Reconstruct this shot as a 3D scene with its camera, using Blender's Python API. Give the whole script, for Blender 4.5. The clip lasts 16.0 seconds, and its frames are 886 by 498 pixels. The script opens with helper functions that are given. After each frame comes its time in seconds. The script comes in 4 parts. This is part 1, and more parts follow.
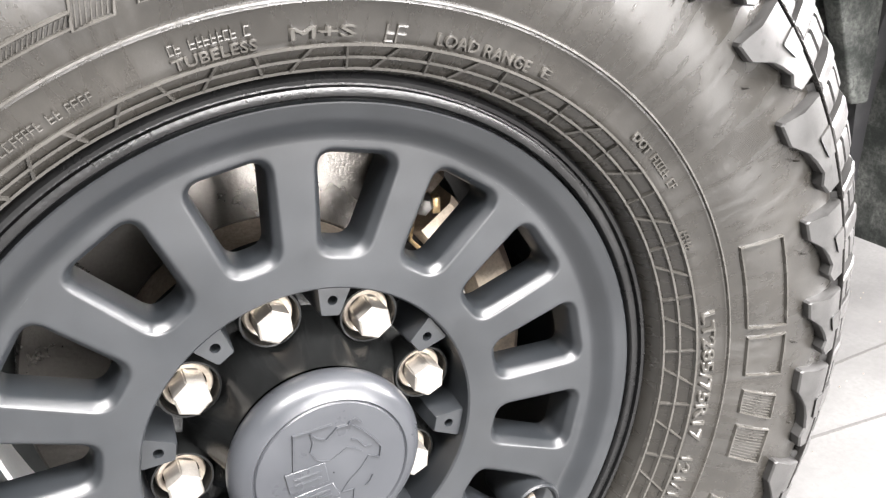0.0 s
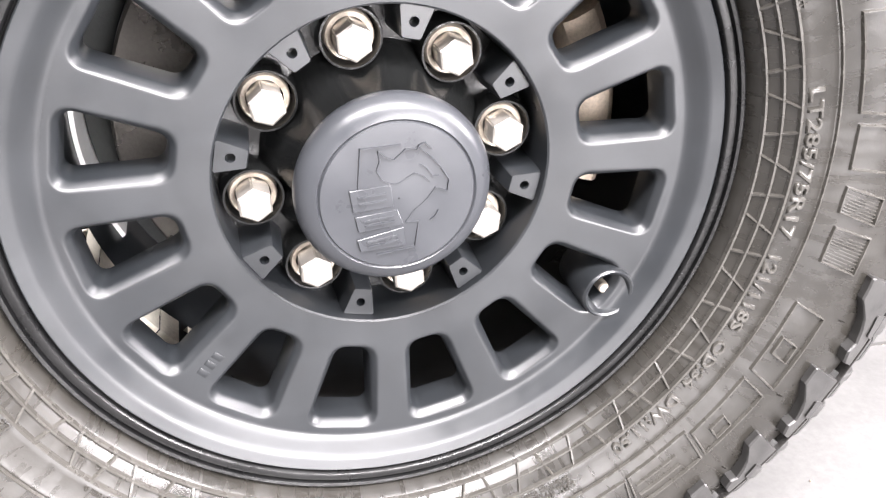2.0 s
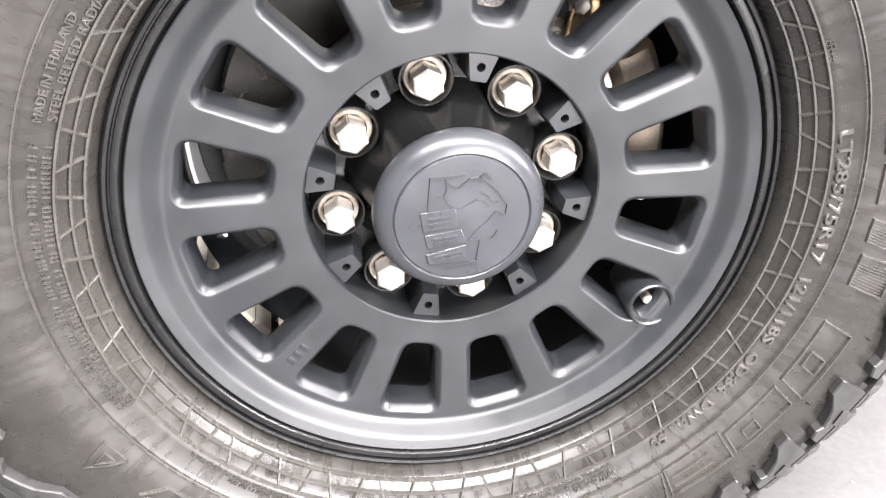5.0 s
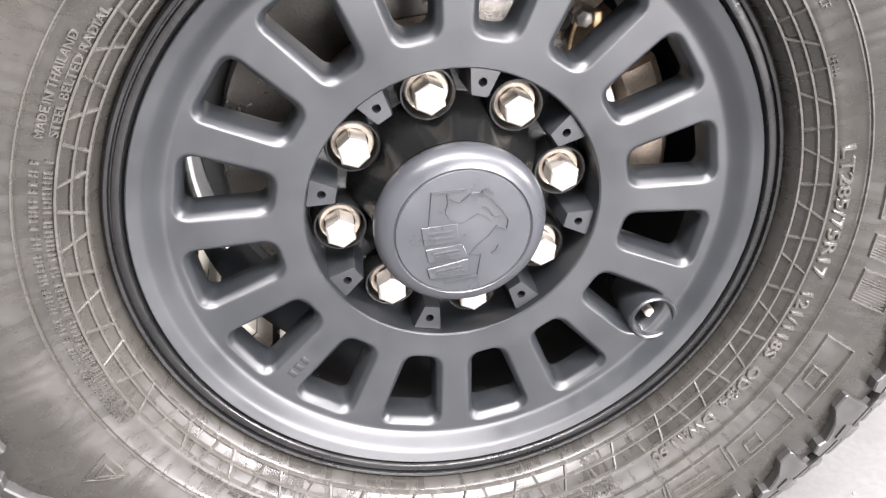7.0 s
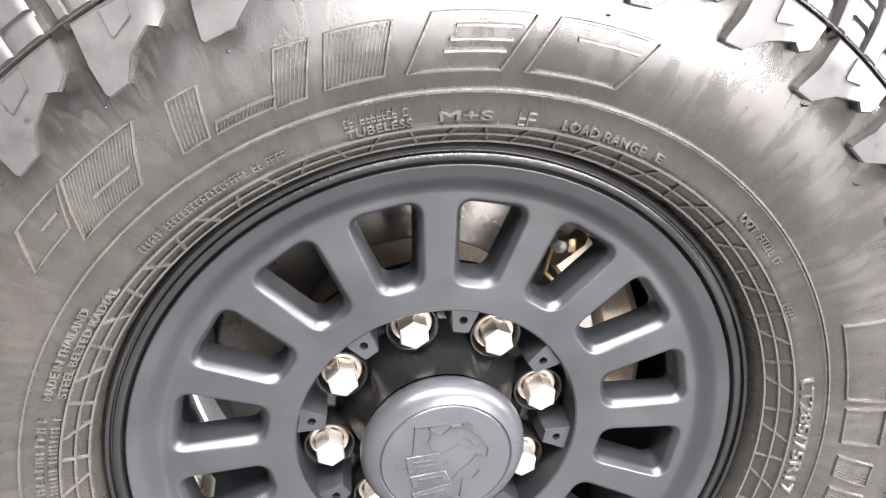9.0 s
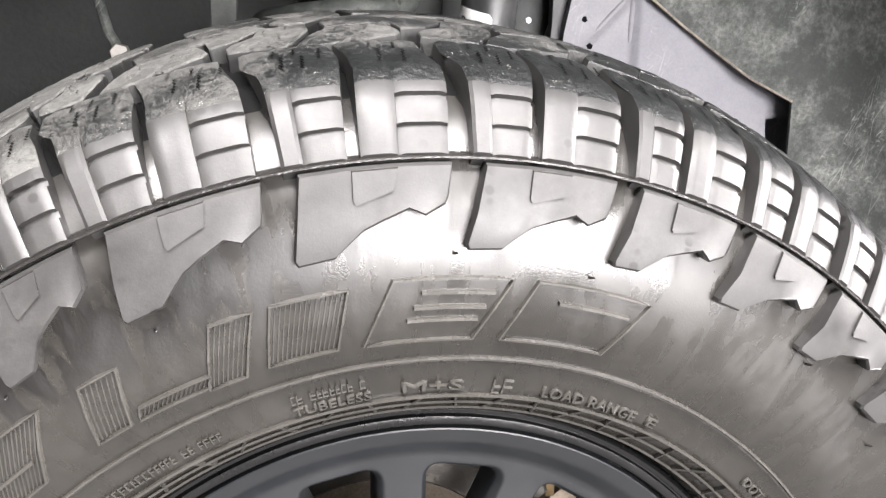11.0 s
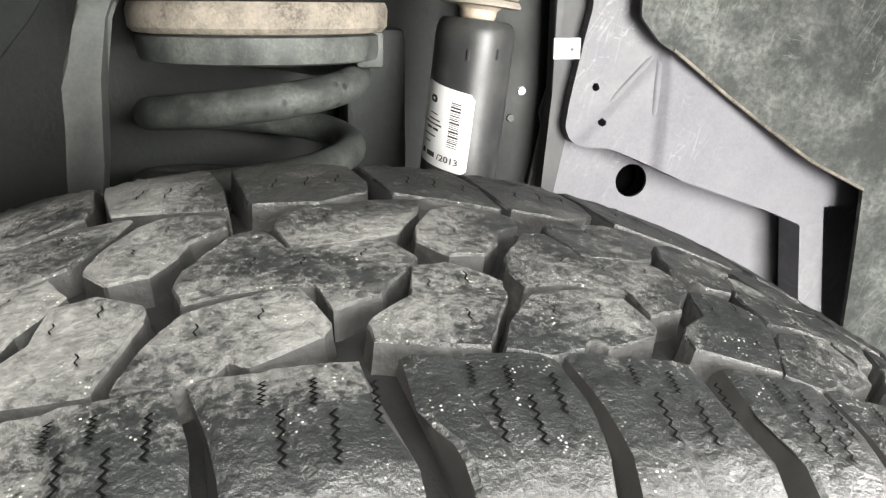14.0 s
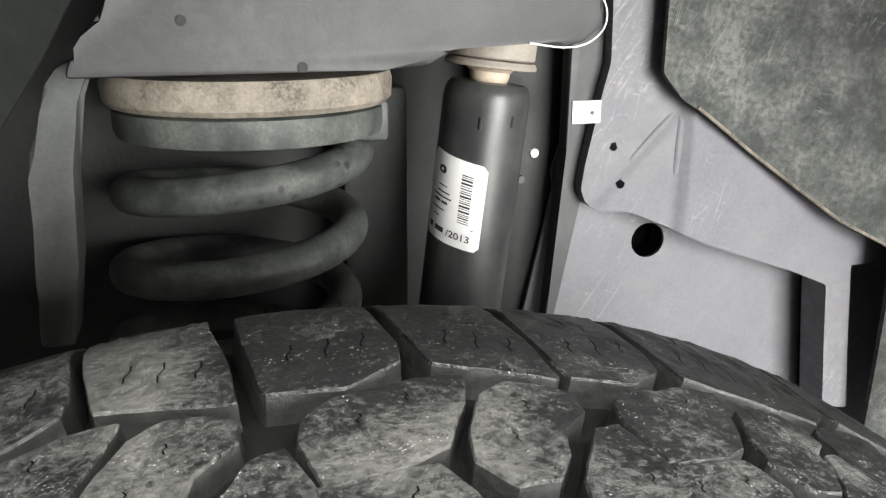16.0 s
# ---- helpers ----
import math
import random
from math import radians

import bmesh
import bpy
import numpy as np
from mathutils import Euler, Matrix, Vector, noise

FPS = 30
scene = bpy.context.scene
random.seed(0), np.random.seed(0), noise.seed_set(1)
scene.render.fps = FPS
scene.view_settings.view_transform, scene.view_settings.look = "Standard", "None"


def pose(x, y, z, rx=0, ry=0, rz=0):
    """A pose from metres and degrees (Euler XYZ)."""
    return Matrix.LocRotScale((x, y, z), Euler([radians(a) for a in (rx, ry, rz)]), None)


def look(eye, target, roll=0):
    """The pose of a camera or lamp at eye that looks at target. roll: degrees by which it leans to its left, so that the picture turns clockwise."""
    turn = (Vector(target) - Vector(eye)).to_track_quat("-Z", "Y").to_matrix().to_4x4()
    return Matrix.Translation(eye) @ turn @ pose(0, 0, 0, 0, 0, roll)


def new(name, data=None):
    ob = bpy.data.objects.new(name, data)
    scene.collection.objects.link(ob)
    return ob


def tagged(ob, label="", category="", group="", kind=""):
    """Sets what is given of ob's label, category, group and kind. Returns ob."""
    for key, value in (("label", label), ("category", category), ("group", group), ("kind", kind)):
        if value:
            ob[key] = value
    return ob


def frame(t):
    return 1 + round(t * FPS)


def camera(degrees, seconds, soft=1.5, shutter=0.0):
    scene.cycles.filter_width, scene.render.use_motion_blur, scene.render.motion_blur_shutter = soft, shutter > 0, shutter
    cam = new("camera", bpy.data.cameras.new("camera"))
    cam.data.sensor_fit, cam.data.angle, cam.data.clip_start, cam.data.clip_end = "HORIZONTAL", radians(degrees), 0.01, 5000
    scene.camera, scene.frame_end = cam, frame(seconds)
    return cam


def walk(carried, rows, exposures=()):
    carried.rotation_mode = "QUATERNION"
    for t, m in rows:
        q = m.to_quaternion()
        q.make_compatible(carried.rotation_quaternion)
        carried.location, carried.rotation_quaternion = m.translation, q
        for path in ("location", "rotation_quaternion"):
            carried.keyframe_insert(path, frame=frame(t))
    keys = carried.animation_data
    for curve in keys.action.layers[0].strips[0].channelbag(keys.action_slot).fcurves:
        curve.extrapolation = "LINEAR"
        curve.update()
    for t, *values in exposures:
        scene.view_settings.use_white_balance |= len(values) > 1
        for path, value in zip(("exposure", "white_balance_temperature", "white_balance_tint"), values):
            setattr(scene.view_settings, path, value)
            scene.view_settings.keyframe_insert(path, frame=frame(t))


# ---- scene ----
cam = camera(53.88, 16.0, soft=1.3)
PATH = [
    (0.0, pose(-0.1121, -0.4402, 0.7471, 65.70, 0.43, -24.76)),
    (0.5, pose(-0.0926, -0.4585, 0.7309, 64.84, 0.20, -20.19)),
    (1.0, pose(-0.0931, -0.4731, 0.7104, 63.62, -1.54, -18.20)),
    (1.5, pose(-0.0982, -0.4868, 0.6727, 62.86, -1.98, -17.47)),
    (2.0, pose(-0.0994, -0.4838, 0.6365, 61.12, -1.43, -15.10)),
    (2.5, pose(-0.0977, -0.5043, 0.6271, 59.93, -0.80, -13.02)),
    (3.0, pose(-0.1000, -0.5259, 0.6431, 59.58, -0.61, -11.98)),
    (3.5, pose(-0.1023, -0.5289, 0.6722, 59.37, -0.59, -11.21)),
    (4.0, pose(-0.1055, -0.5378, 0.6932, 59.38, -0.61, -10.40)),
    (4.5, pose(-0.1026, -0.5387, 0.6975, 59.34, -0.55, -9.85)),
    (7.0, pose(-0.0988, -0.5340, 0.7046, 59.47, -0.56, -9.35)),
    (7.5, pose(-0.0912, -0.5328, 0.7134, 59.68, -0.55, -9.24)),
    (8.0, pose(-0.0884, -0.5354, 0.7279, 59.92, -0.53, -9.26)),
    (8.5, pose(-0.0886, -0.5252, 0.7724, 60.69, -0.63, -9.55)),
    (9.0, pose(-0.0871, -0.5185, 0.8182, 64.38, -0.61, -9.49)),
    (9.2, pose(-0.0815, -0.5058, 0.8244, 65.55, -0.72, -9.68)),
    (11.3, pose(-0.0741, -0.4016, 0.8677, 74.01, -1.07, -12.47)),
    (11.5, pose(-0.0719, -0.3697, 0.8741, 74.19, -1.05, -12.68)),
    (12.0, pose(-0.0522, -0.2842, 0.9119, 74.05, -1.11, -13.23)),
    (12.5, pose(-0.0335, -0.2277, 0.9395, 74.03, -1.12, -13.73)),
    (13.0, pose(-0.0172, -0.1930, 0.9368, 74.03, -0.96, -14.12)),
    (13.5, pose(-0.0182, -0.1759, 0.9319, 73.01, -0.99, -14.49)),
    (14.0, pose(-0.0265, -0.1863, 0.9295, 71.09, -1.01, -14.86)),
    (14.5, pose(-0.0345, -0.1996, 0.9302, 69.74, -0.88, -15.38)),
    (15.0, pose(-0.0338, -0.1903, 0.9474, 69.28, -0.75, -15.85)),
    (15.5, pose(-0.0232, -0.1375, 0.9589, 69.59, -0.96, -16.56)),
    (16.0, pose(-0.0312, -0.1141, 0.9676, 70.51, -0.90, -16.70)),
]
EXPOSURES = [(0.0, 0.86, 6500, 11), (1.0, 0.95, 6480, 13), (2.0, 0.85, 6450, 15), (4.5, 0.76, 6450, 15), (7.5, 0.76, 6450, 15), (9.2, 0.9, 6500, 15), (11.3, 0.2, 6500, 12), (12.0, -0.12, 6500, 6), (12.5, 0.3, 6450, 3), (13.5, 0.4, 6600, 6), (14.5, 0.6, 6700, 7), (15.2, 0.45, 6600, 6), (16.0, 0.1, 6600, 6)]
walk(cam, PATH, EXPOSURES)

# ---- light: a closed workshop with strip lights under the ceiling ----
world = bpy.data.worlds.new("world")
scene.world = world
world.use_nodes = True
world.node_tree.nodes["Background"].inputs[0].default_value = (0.74, 0.86, 0.8, 1)
world.node_tree.nodes["Background"].inputs[1].default_value = 0.05


def area(name, eye, target, sx, sy, watts, colour=(1, 0.96, 0.92)):
    d = bpy.data.lights.new(name, "AREA")
    d.shape, d.size, d.size_y, d.energy, d.color = "RECTANGLE", sx, sy, watts, colour
    ob = new(name, d)
    ob.matrix_world = look(eye, target)
    return ob


area("strip_lamp", (0.05, -1.45, 3.05), (0.1, -1.1, 0), 3.5, 0.7, 395, (1, 0.975, 0.96))
# added unseen lamps: broad front light behind the camera, fill from the truck's rear
area("front_light", (1.7, -4.9, 1.25), (0.0, 0.0, 0.7), 2.8, 2.4, 745, (1.0, 0.98, 0.97))
area("rear_fill", (3.2, -0.5, 1.8), (0.0, -0.2, 0.7), 1.6, 1.6, 350, (1.0, 0.97, 0.96))

# ---- materials ----


def mat(name, base, rough=0.5, metal=0.0, var=0.25, scale=40.0, fine=400.0, bump=0.15, dust=None, dust_amount=0.5, dust_scale=30.0, spec=0.5, glints=None, streaks=False, crust=None, scratches=None, lump=0.0, wet=False, brushed=False):
    """Base colour varied at two scales, a fine relief, and a layer of dust or dirt in patches."""
    m = bpy.data.materials.new(name)
    m.use_nodes = True
    nt = m.node_tree
    b = nt.nodes["Principled BSDF"]
    b.inputs["Roughness"].default_value, b.inputs["Metallic"].default_value = rough, metal
    b.inputs["Specular IOR Level"].default_value = spec
    tc = nt.nodes.new("ShaderNodeNewGeometry")

    def nz(sc, detail=6, rgh=0.6):
        n = nt.nodes.new("ShaderNodeTexNoise")
        n.inputs["Scale"].default_value, n.inputs["Detail"].default_value, n.inputs["Roughness"].default_value = sc, detail, rgh
        nt.links.new(tc.outputs["Position"], n.inputs["Vector"])
        return n

    def ramp(src, a, bb, lo, hi):
        r = nt.nodes.new("ShaderNodeMapRange")
        r.inputs[1].default_value, r.inputs[2].default_value, r.inputs[3].default_value, r.inputs[4].default_value = a, bb, lo, hi
        nt.links.new(src, r.inputs[0])
        return r.outputs[0]

    def mix(kind, fac, a, c):
        x = nt.nodes.new("ShaderNodeMix")
        x.data_type, x.blend_type = "RGBA", kind
        for sock, v in ((x.inputs[0], fac), (x.inputs[6], a), (x.inputs[7], c)):
            if isinstance(v, (tuple, float, int)):
                sock.default_value = v
            else:
                nt.links.new(v, sock)
        return x.outputs[2]

    big, small = nz(scale), nz(fine, 4)
    g = ramp(big.outputs[0], 0.3, 0.7, 1 - var, 1 + var)
    g2 = ramp(small.outputs[0], 0.3, 0.7, 1 - var * 0.6, 1 + var * 0.6)
    mul = nt.nodes.new("ShaderNodeMath")
    mul.operation = "MULTIPLY"
    nt.links.new(g, mul.inputs[0]), nt.links.new(g2, mul.inputs[1])
    comb = nt.nodes.new("ShaderNodeCombineColor")
    for k in range(3):
        nt.links.new(mul.outputs[0], comb.inputs[k])
    col = mix("MULTIPLY", 1.0, (*base, 1), comb.outputs[0])
    rg = ramp(big.outputs[0], 0.3, 0.7, max(0.02, rough - 0.1), min(1, rough + 0.1))
    if dust:
        d1, d2 = nz(dust_scale, 8, 0.7), nz(dust_scale * 12, 3)
        dm = nt.nodes.new("ShaderNodeMath")
        dm.operation = "MULTIPLY"
        nt.links.new(ramp(d1.outputs[0], 0.42, 0.68, 0, 1), dm.inputs[0])
        nt.links.new(ramp(d2.outputs[0], 0.3, 0.65, 0.25, dust_amount * 1.6), dm.inputs[1])
        cl = nt.nodes.new("ShaderNodeClamp")
        nt.links.new(dm.outputs[0], cl.inputs[0])
        col = mix("MIX", cl.outputs[0], col, (*dust, 1))
    if crust:
        # dried mud that lies thicker on some blocks and has rubbed off others
        c1, c2 = nz(16.0, 5, 0.6), nz(330.0, 6, 0.74)
        place_of = nt.nodes.new("ShaderNodeSeparateXYZ")
        nt.links.new(tc.outputs["Position"], place_of.inputs[0])
        less = ramp(place_of.outputs[0], -0.18, 0.14, 0.22, -0.16)
        tot = nt.nodes.new("ShaderNodeMath")
        nt.links.new(c1.outputs[0], tot.inputs[0]), nt.links.new(less, tot.inputs[1])
        edge = nt.nodes.new("ShaderNodeMath")
        nt.links.new(tot.outputs[0], edge.inputs[0]), nt.links.new(ramp(place_of.outputs[1], -0.012, 0.016, -0.10, 0.02), edge.inputs[1])
        far = nt.nodes.new("ShaderNodeMath")
        nt.links.new(edge.outputs[0], far.inputs[0]), nt.links.new(ramp(place_of.outputs[1], 0.07, 0.13, 0.0, -0.09), far.inputs[1])
        # each block has been rubbed more or less clean
        own = nt.nodes.new("ShaderNodeObjectInfo")
        tot = nt.nodes.new("ShaderNodeMath")
        nt.links.new(far.outputs[0], tot.inputs[0]), nt.links.new(ramp(own.outputs["Random"], 0, 1, -0.05, 0.06), tot.inputs[1])
        tot2 = nt.nodes.new("ShaderNodeMath")
        nt.links.new(tot.outputs[0], tot2.inputs[0]), nt.links.new(ramp(c2.outputs[0], 0.3, 0.7, -0.17, 0.17), tot2.inputs[1])
        thick = ramp(tot2.outputs[0], 0.43, 0.76, 0, 0.85)
        flakes = thick
        col = mix("MIX", thick, col, (*crust, 1))
        rg = ramp(tot2.outputs[0], 0.50, 0.65, rough, 0.8)
    if glints:
        # pale dots in the colour that stand for glints on wet rubber
        vo = nt.nodes.new("ShaderNodeTexVoronoi")
        vo.inputs["Scale"].default_value = 640.0
        nt.links.new(tc.outputs["Position"], vo.inputs["Vector"])
        few = nz(90.0, 4)
        sp = nt.nodes.new("ShaderNodeMath")
        sp.operation = "MULTIPLY"
        nt.links.new(ramp(vo.outputs["Distance"], 0.12, 0.26, 1, 0), sp.inputs[0])
        nt.links.new(ramp(few.outputs[0], 0.52, 0.66, 0, 0.6), sp.inputs[1])
        col = mix("MIX", sp.outputs[0], col, (*glints, 1))
    if scratches:
        worn = nz(9.0, 4)
        for turn, long, wide in ((-0.95, 0.060, 0.0022), (-0.75, 0.016, 0.0045), (-1.35, 0.038, 0.0018), (0.3, 0.009, 0.0030)):
            mp = nt.nodes.new("ShaderNodeMapping")
            mp.vector_type = "TEXTURE"
            mp.inputs["Rotation"].default_value = (0, turn, 0)
            mp.inputs["Scale"].default_value = (long, 0.06, wide)
            nt.links.new(tc.outputs["Position"], mp.inputs["Vector"])
            line = nt.nodes.new("ShaderNodeTexNoise")
            line.inputs["Scale"].default_value, line.inputs["Detail"].default_value, line.inputs["Distortion"].default_value = 1.0, 2, 0.8
            nt.links.new(mp.outputs[0], line.inputs["Vector"])
            both = nt.nodes.new("ShaderNodeMath")
            both.operation = "MULTIPLY"
            nt.links.new(ramp(line.outputs[0], 0.60, 0.80, 0, 0.28), both.inputs[0])
            nt.links.new(ramp(worn.outputs[0], 0.49, 0.62, 0.0, 1.1), both.inputs[1])
            col = mix("MIX", both.outputs[0], col, (*scratches, 1))
    if streaks:
        # streaks and wet stains that run out from the hub, in angle and radius about the axle
        sep = nt.nodes.new("ShaderNodeSeparateXYZ")
        nt.links.new(tc.outputs["Position"], sep.inputs[0])

        def calc(op, a, c=0.0):
            x = nt.nodes.new("ShaderNodeMath")
            x.operation = op
            for k, v in ((0, a), (1, c)):
                if isinstance(v, float):
                    x.inputs[k].default_value = v
                else:
                    nt.links.new(v, x.inputs[k])
            return x.outputs[0]

        up = calc("SUBTRACT", sep.outputs[2], 0.418)
        ang = calc("ARCTAN2", up, sep.outputs[0])
        rad = calc("SQRT", calc("ADD", calc("MULTIPLY", up, up), calc("MULTIPLY", sep.outputs[0], sep.outputs[0])))
        cv = nt.nodes.new("ShaderNodeCombineXYZ")
        nt.links.new(calc("MULTIPLY", ang, 30.0), cv.inputs[0])
        nt.links.new(calc("MULTIPLY", rad, 26.0), cv.inputs[1])
        st = nt.nodes.new("ShaderNodeTexNoise")
        st.inputs["Scale"].default_value, st.inputs["Detail"].default_value, st.inputs["Distortion"].default_value = 1.1, 3, 0.6
        nt.links.new(cv.outputs[0], st.inputs["Vector"])
        rg = calc("MULTIPLY", rg, ramp(st.outputs[0], 0.35, 0.65, 0.74, 1.28))
        near = calc("MULTIPLY", ramp(calc("ABSOLUTE", calc("SUBTRACT", ang, 1.98)), 0.22, 0.42, 1, 0), ramp(calc("ABSOLUTE", calc("SUBTRACT", rad, 0.332)), 0.010, 0.030, 1, 0))
        stain = calc("MULTIPLY", near, ramp(st.outputs[0], 0.44, 0.52, 0, 0.95))
        col = mix("MIX", stain, col, (0.005, 0.0045, 0.004, 1))
    if wet:
        # dark drops and runs of water
        drop = nt.nodes.new("ShaderNodeTexVoronoi")
        drop.inputs["Scale"].default_value = 120.0
        nt.links.new(tc.outputs["Position"], drop.inputs["Vector"])
        spot = nt.nodes.new("ShaderNodeMath")
        spot.operation = "MULTIPLY"
        nt.links.new(ramp(drop.outputs["Distance"], 0.22, 0.34, 1, 0), spot.inputs[0])
        nt.links.new(ramp(nz(16.0, 3).outputs[0], 0.54, 0.60, 0, 0.85), spot.inputs[1])
        col = mix("MIX", spot.outputs[0], col, (0.008, 0.0075, 0.007, 1))
    if brushed:
        # turned on a lathe about the axle
        tan = nt.nodes.new("ShaderNodeTangent")
        tan.direction_type, tan.axis = "RADIAL", "Y"
        nt.links.new(tan.outputs[0], b.inputs["Tangent"])
        b.inputs["Anisotropic"].default_value, b.inputs["Anisotropic Rotation"].default_value = 0.9, 0.25
    nt.links.new(col, b.inputs["Base Color"])
    nt.links.new(rg, b.inputs["Roughness"])
    bp = nt.nodes.new("ShaderNodeBump")
    bp.inputs["Strength"].default_value, bp.inputs["Distance"].default_value = bump, 0.002
    nt.links.new(small.outputs[0], bp.inputs["Height"])
    if lump:
        b2 = nt.nodes.new("ShaderNodeBump")
        b2.inputs["Strength"].default_value, b2.inputs["Distance"].default_value = lump, 0.004
        nt.links.new(nz(120.0, 6, 0.65).outputs[0], b2.inputs["Height"])
        nt.links.new(b2.outputs[0], bp.inputs["Normal"])
    if crust:
        b3 = nt.nodes.new("ShaderNodeBump")
        b3.inputs["Strength"].default_value, b3.inputs["Distance"].default_value = 0.6, 0.0018
        nt.links.new(flakes, b3.inputs["Height"])
        nt.links.new(b3.outputs[0], b2.inputs["Normal"])
    nt.links.new(bp.outputs[0], b.inputs["Normal"])
    return m


RUBBER = mat("tyre_rubber", (0.0165, 0.0153, 0.0132), 0.30, spec=0.7, var=0.15, scale=25, fine=700, bump=0.06, dust=(0.036, 0.033, 0.0285), dust_amount=0.35, dust_scale=9, streaks=True)
BLOCKSIDE = mat("clean_side_rubber", (0.024, 0.0235, 0.0228), 0.45, var=0.12, scale=50, fine=900, bump=0.05, dust=(0.065, 0.063, 0.061), dust_amount=0.3, dust_scale=30, wet=True)
TREAD = mat("tread_rubber", (0.0080, 0.0088, 0.0088), 0.36, spec=0.4, var=0.3, scale=70, fine=420, bump=0.18, crust=(0.112, 0.111, 0.104), glints=(0.5, 0.49, 0.45), lump=0.45)
RIM = mat("satin_grey_paint", (0.0128, 0.0146, 0.0167), 0.37, var=0.10, scale=16, fine=900, bump=0.02, spec=0.66, dust=(0.009, 0.010, 0.011), dust_amount=0.4, dust_scale=22)
FLANGE = mat("black_flange_paint", (0.0055, 0.0056, 0.0058), 0.3, var=0.1, scale=20, spec=0.45)
# black that stands for the shade in tread slits and panel holes
SHADEBLACK = mat("slit_and_hole_shade_black", (0.0015, 0.0015, 0.0015), 0.9, var=0.1, spec=0.02)
CAP = mat("satin_black_plastic", (0.030, 0.032, 0.036), 0.34, var=0.06, scale=30, fine=1200, bump=0.05)
HUBBLACK = mat("gloss_black_hub_paint", (0.006, 0.0063, 0.0063), 0.17, var=0.1)
STEEL = mat("bright_zinc_steel", (0.43, 0.405, 0.37), 0.48, metal=0.75, var=0.12, scale=60, fine=500, bump=0.12)
BRASS = mat("rusty_washer_steel", (0.5, 0.44, 0.37), 0.45, metal=0.6, var=0.25, scale=80)
CONCRETE = mat("concrete_floor", (0.112, 0.110, 0.108), 0.75, var=0.18, scale=3, fine=120, bump=0.12, dust=(0.075, 0.074, 0.072), dust_amount=0.5, dust_scale=5)
FRAMEPAINT = mat("dusty_grey_frame_paint", (0.042, 0.042, 0.045), 0.6, var=0.12, scale=14, fine=500, bump=0.06, dust=(0.10, 0.10, 0.097), dust_amount=0.35, dust_scale=12)
PANELPAINT = mat("grey_primed_panel", (0.152, 0.150, 0.168), 0.62, var=0.14, scale=12, fine=400, bump=0.05, dust=(0.205, 0.202, 0.208), dust_amount=0.5, dust_scale=10, scratches=(0.55, 0.54, 0.53), spec=0.3)
LINER = mat("dirty_black_plastic_liner", (0.026, 0.030, 0.027), 0.75, var=0.4, scale=18, fine=300, bump=0.25, dust=(0.135, 0.14, 0.131), dust_amount=0.9, dust_scale=20, scratches=(0.6, 0.6, 0.58))
SPRING = mat("dusty_spring_paint", (0.040, 0.045, 0.042), 0.6, var=0.2, scale=40, fine=600, bump=0.12, dust=(0.15, 0.157, 0.143), dust_amount=0.5, dust_scale=40, wet=True)
PAD = mat("tan_rubber_isolator", (0.235, 0.208, 0.170), 0.8, var=0.25, scale=50, fine=500, bump=0.25, dust=(0.085, 0.073, 0.060), dust_amount=0.9, dust_scale=45)
SHOCKPAINT = mat("gloss_black_shock_paint", (0.028, 0.029, 0.03), 0.42, var=0.15, scale=30, fine=700, bump=0.05, dust=(0.12, 0.12, 0.11), dust_amount=0.3, dust_scale=20)
MOUNTSTEEL = mat("dusty_mount_steel", (0.27, 0.24, 0.205), 0.6, var=0.2, scale=60, fine=500, bump=0.15, dust=(0.34, 0.31, 0.27), dust_amount=0.5, dust_scale=40)
PAPER = mat("white_label_paper", (0.8, 0.8, 0.79), 0.5, var=0.03)
INK = mat("black_ink", (0.03, 0.03, 0.03), 0.5, var=0.05)
RUST = mat("rusty_cast_iron", (0.3, 0.25, 0.2), 0.6, metal=0.3, var=0.3, scale=50, fine=400, bump=0.3)
DISC = mat("machined_disc_steel", (0.5, 0.48, 0.45), 0.38, metal=0.85, var=0.12, scale=20)
WALL = mat("painted_workshop_wall", (0.22, 0.22, 0.215), 0.7, var=0.08, scale=2, fine=60)
# dark liner plastic, which also stands for the shade in the panel's slot
LINERSLOTSHADE = mat("dark_liner_and_slot_shade", (0.0045, 0.0056, 0.005), 0.85, spec=0.2, var=0.3, scale=18, fine=300, bump=0.2, dust=(0.018, 0.021, 0.018), dust_amount=0.4, dust_scale=14)
DULLPAINT = mat("dull_dirty_frame_paint", (0.05, 0.053, 0.051), 0.7, var=0.25, scale=16, fine=400, bump=0.1, dust=(0.1, 0.104, 0.095), dust_amount=0.4, dust_scale=18)
# rubber darkened for the shade down in the tread's grooves
GROOVESHADE = mat("shaded_groove_rubber", (0.0045, 0.0046, 0.0045), 0.8, spec=0.12, var=0.2, scale=60, fine=500, bump=0.2)
ROTOR = mat("brushed_rotor_steel", (0.17, 0.16, 0.147), 0.30, metal=0.95, var=0.12, scale=20, brushed=True)
CASTING = mat("tan_cast_iron", (0.50, 0.42, 0.33), 0.6, metal=0.1, var=0.25, scale=60, fine=400, bump=0.3)
# dusty block sides, their colour kept low for the shade between blocks
DUSTYSHADESIDE = mat("dusty_shaded_block_side", (0.012, 0.012, 0.0118), 0.55, var=0.3, scale=60, fine=400, bump=0.25, dust=(0.034, 0.034, 0.032), dust_amount=0.4, dust_scale=40, spec=0.2)
RIDGE = mat("smooth_ridge_rubber", (0.044, 0.0415, 0.037), 0.26, var=0.15, scale=50, fine=500, bump=0.05, spec=0.6)
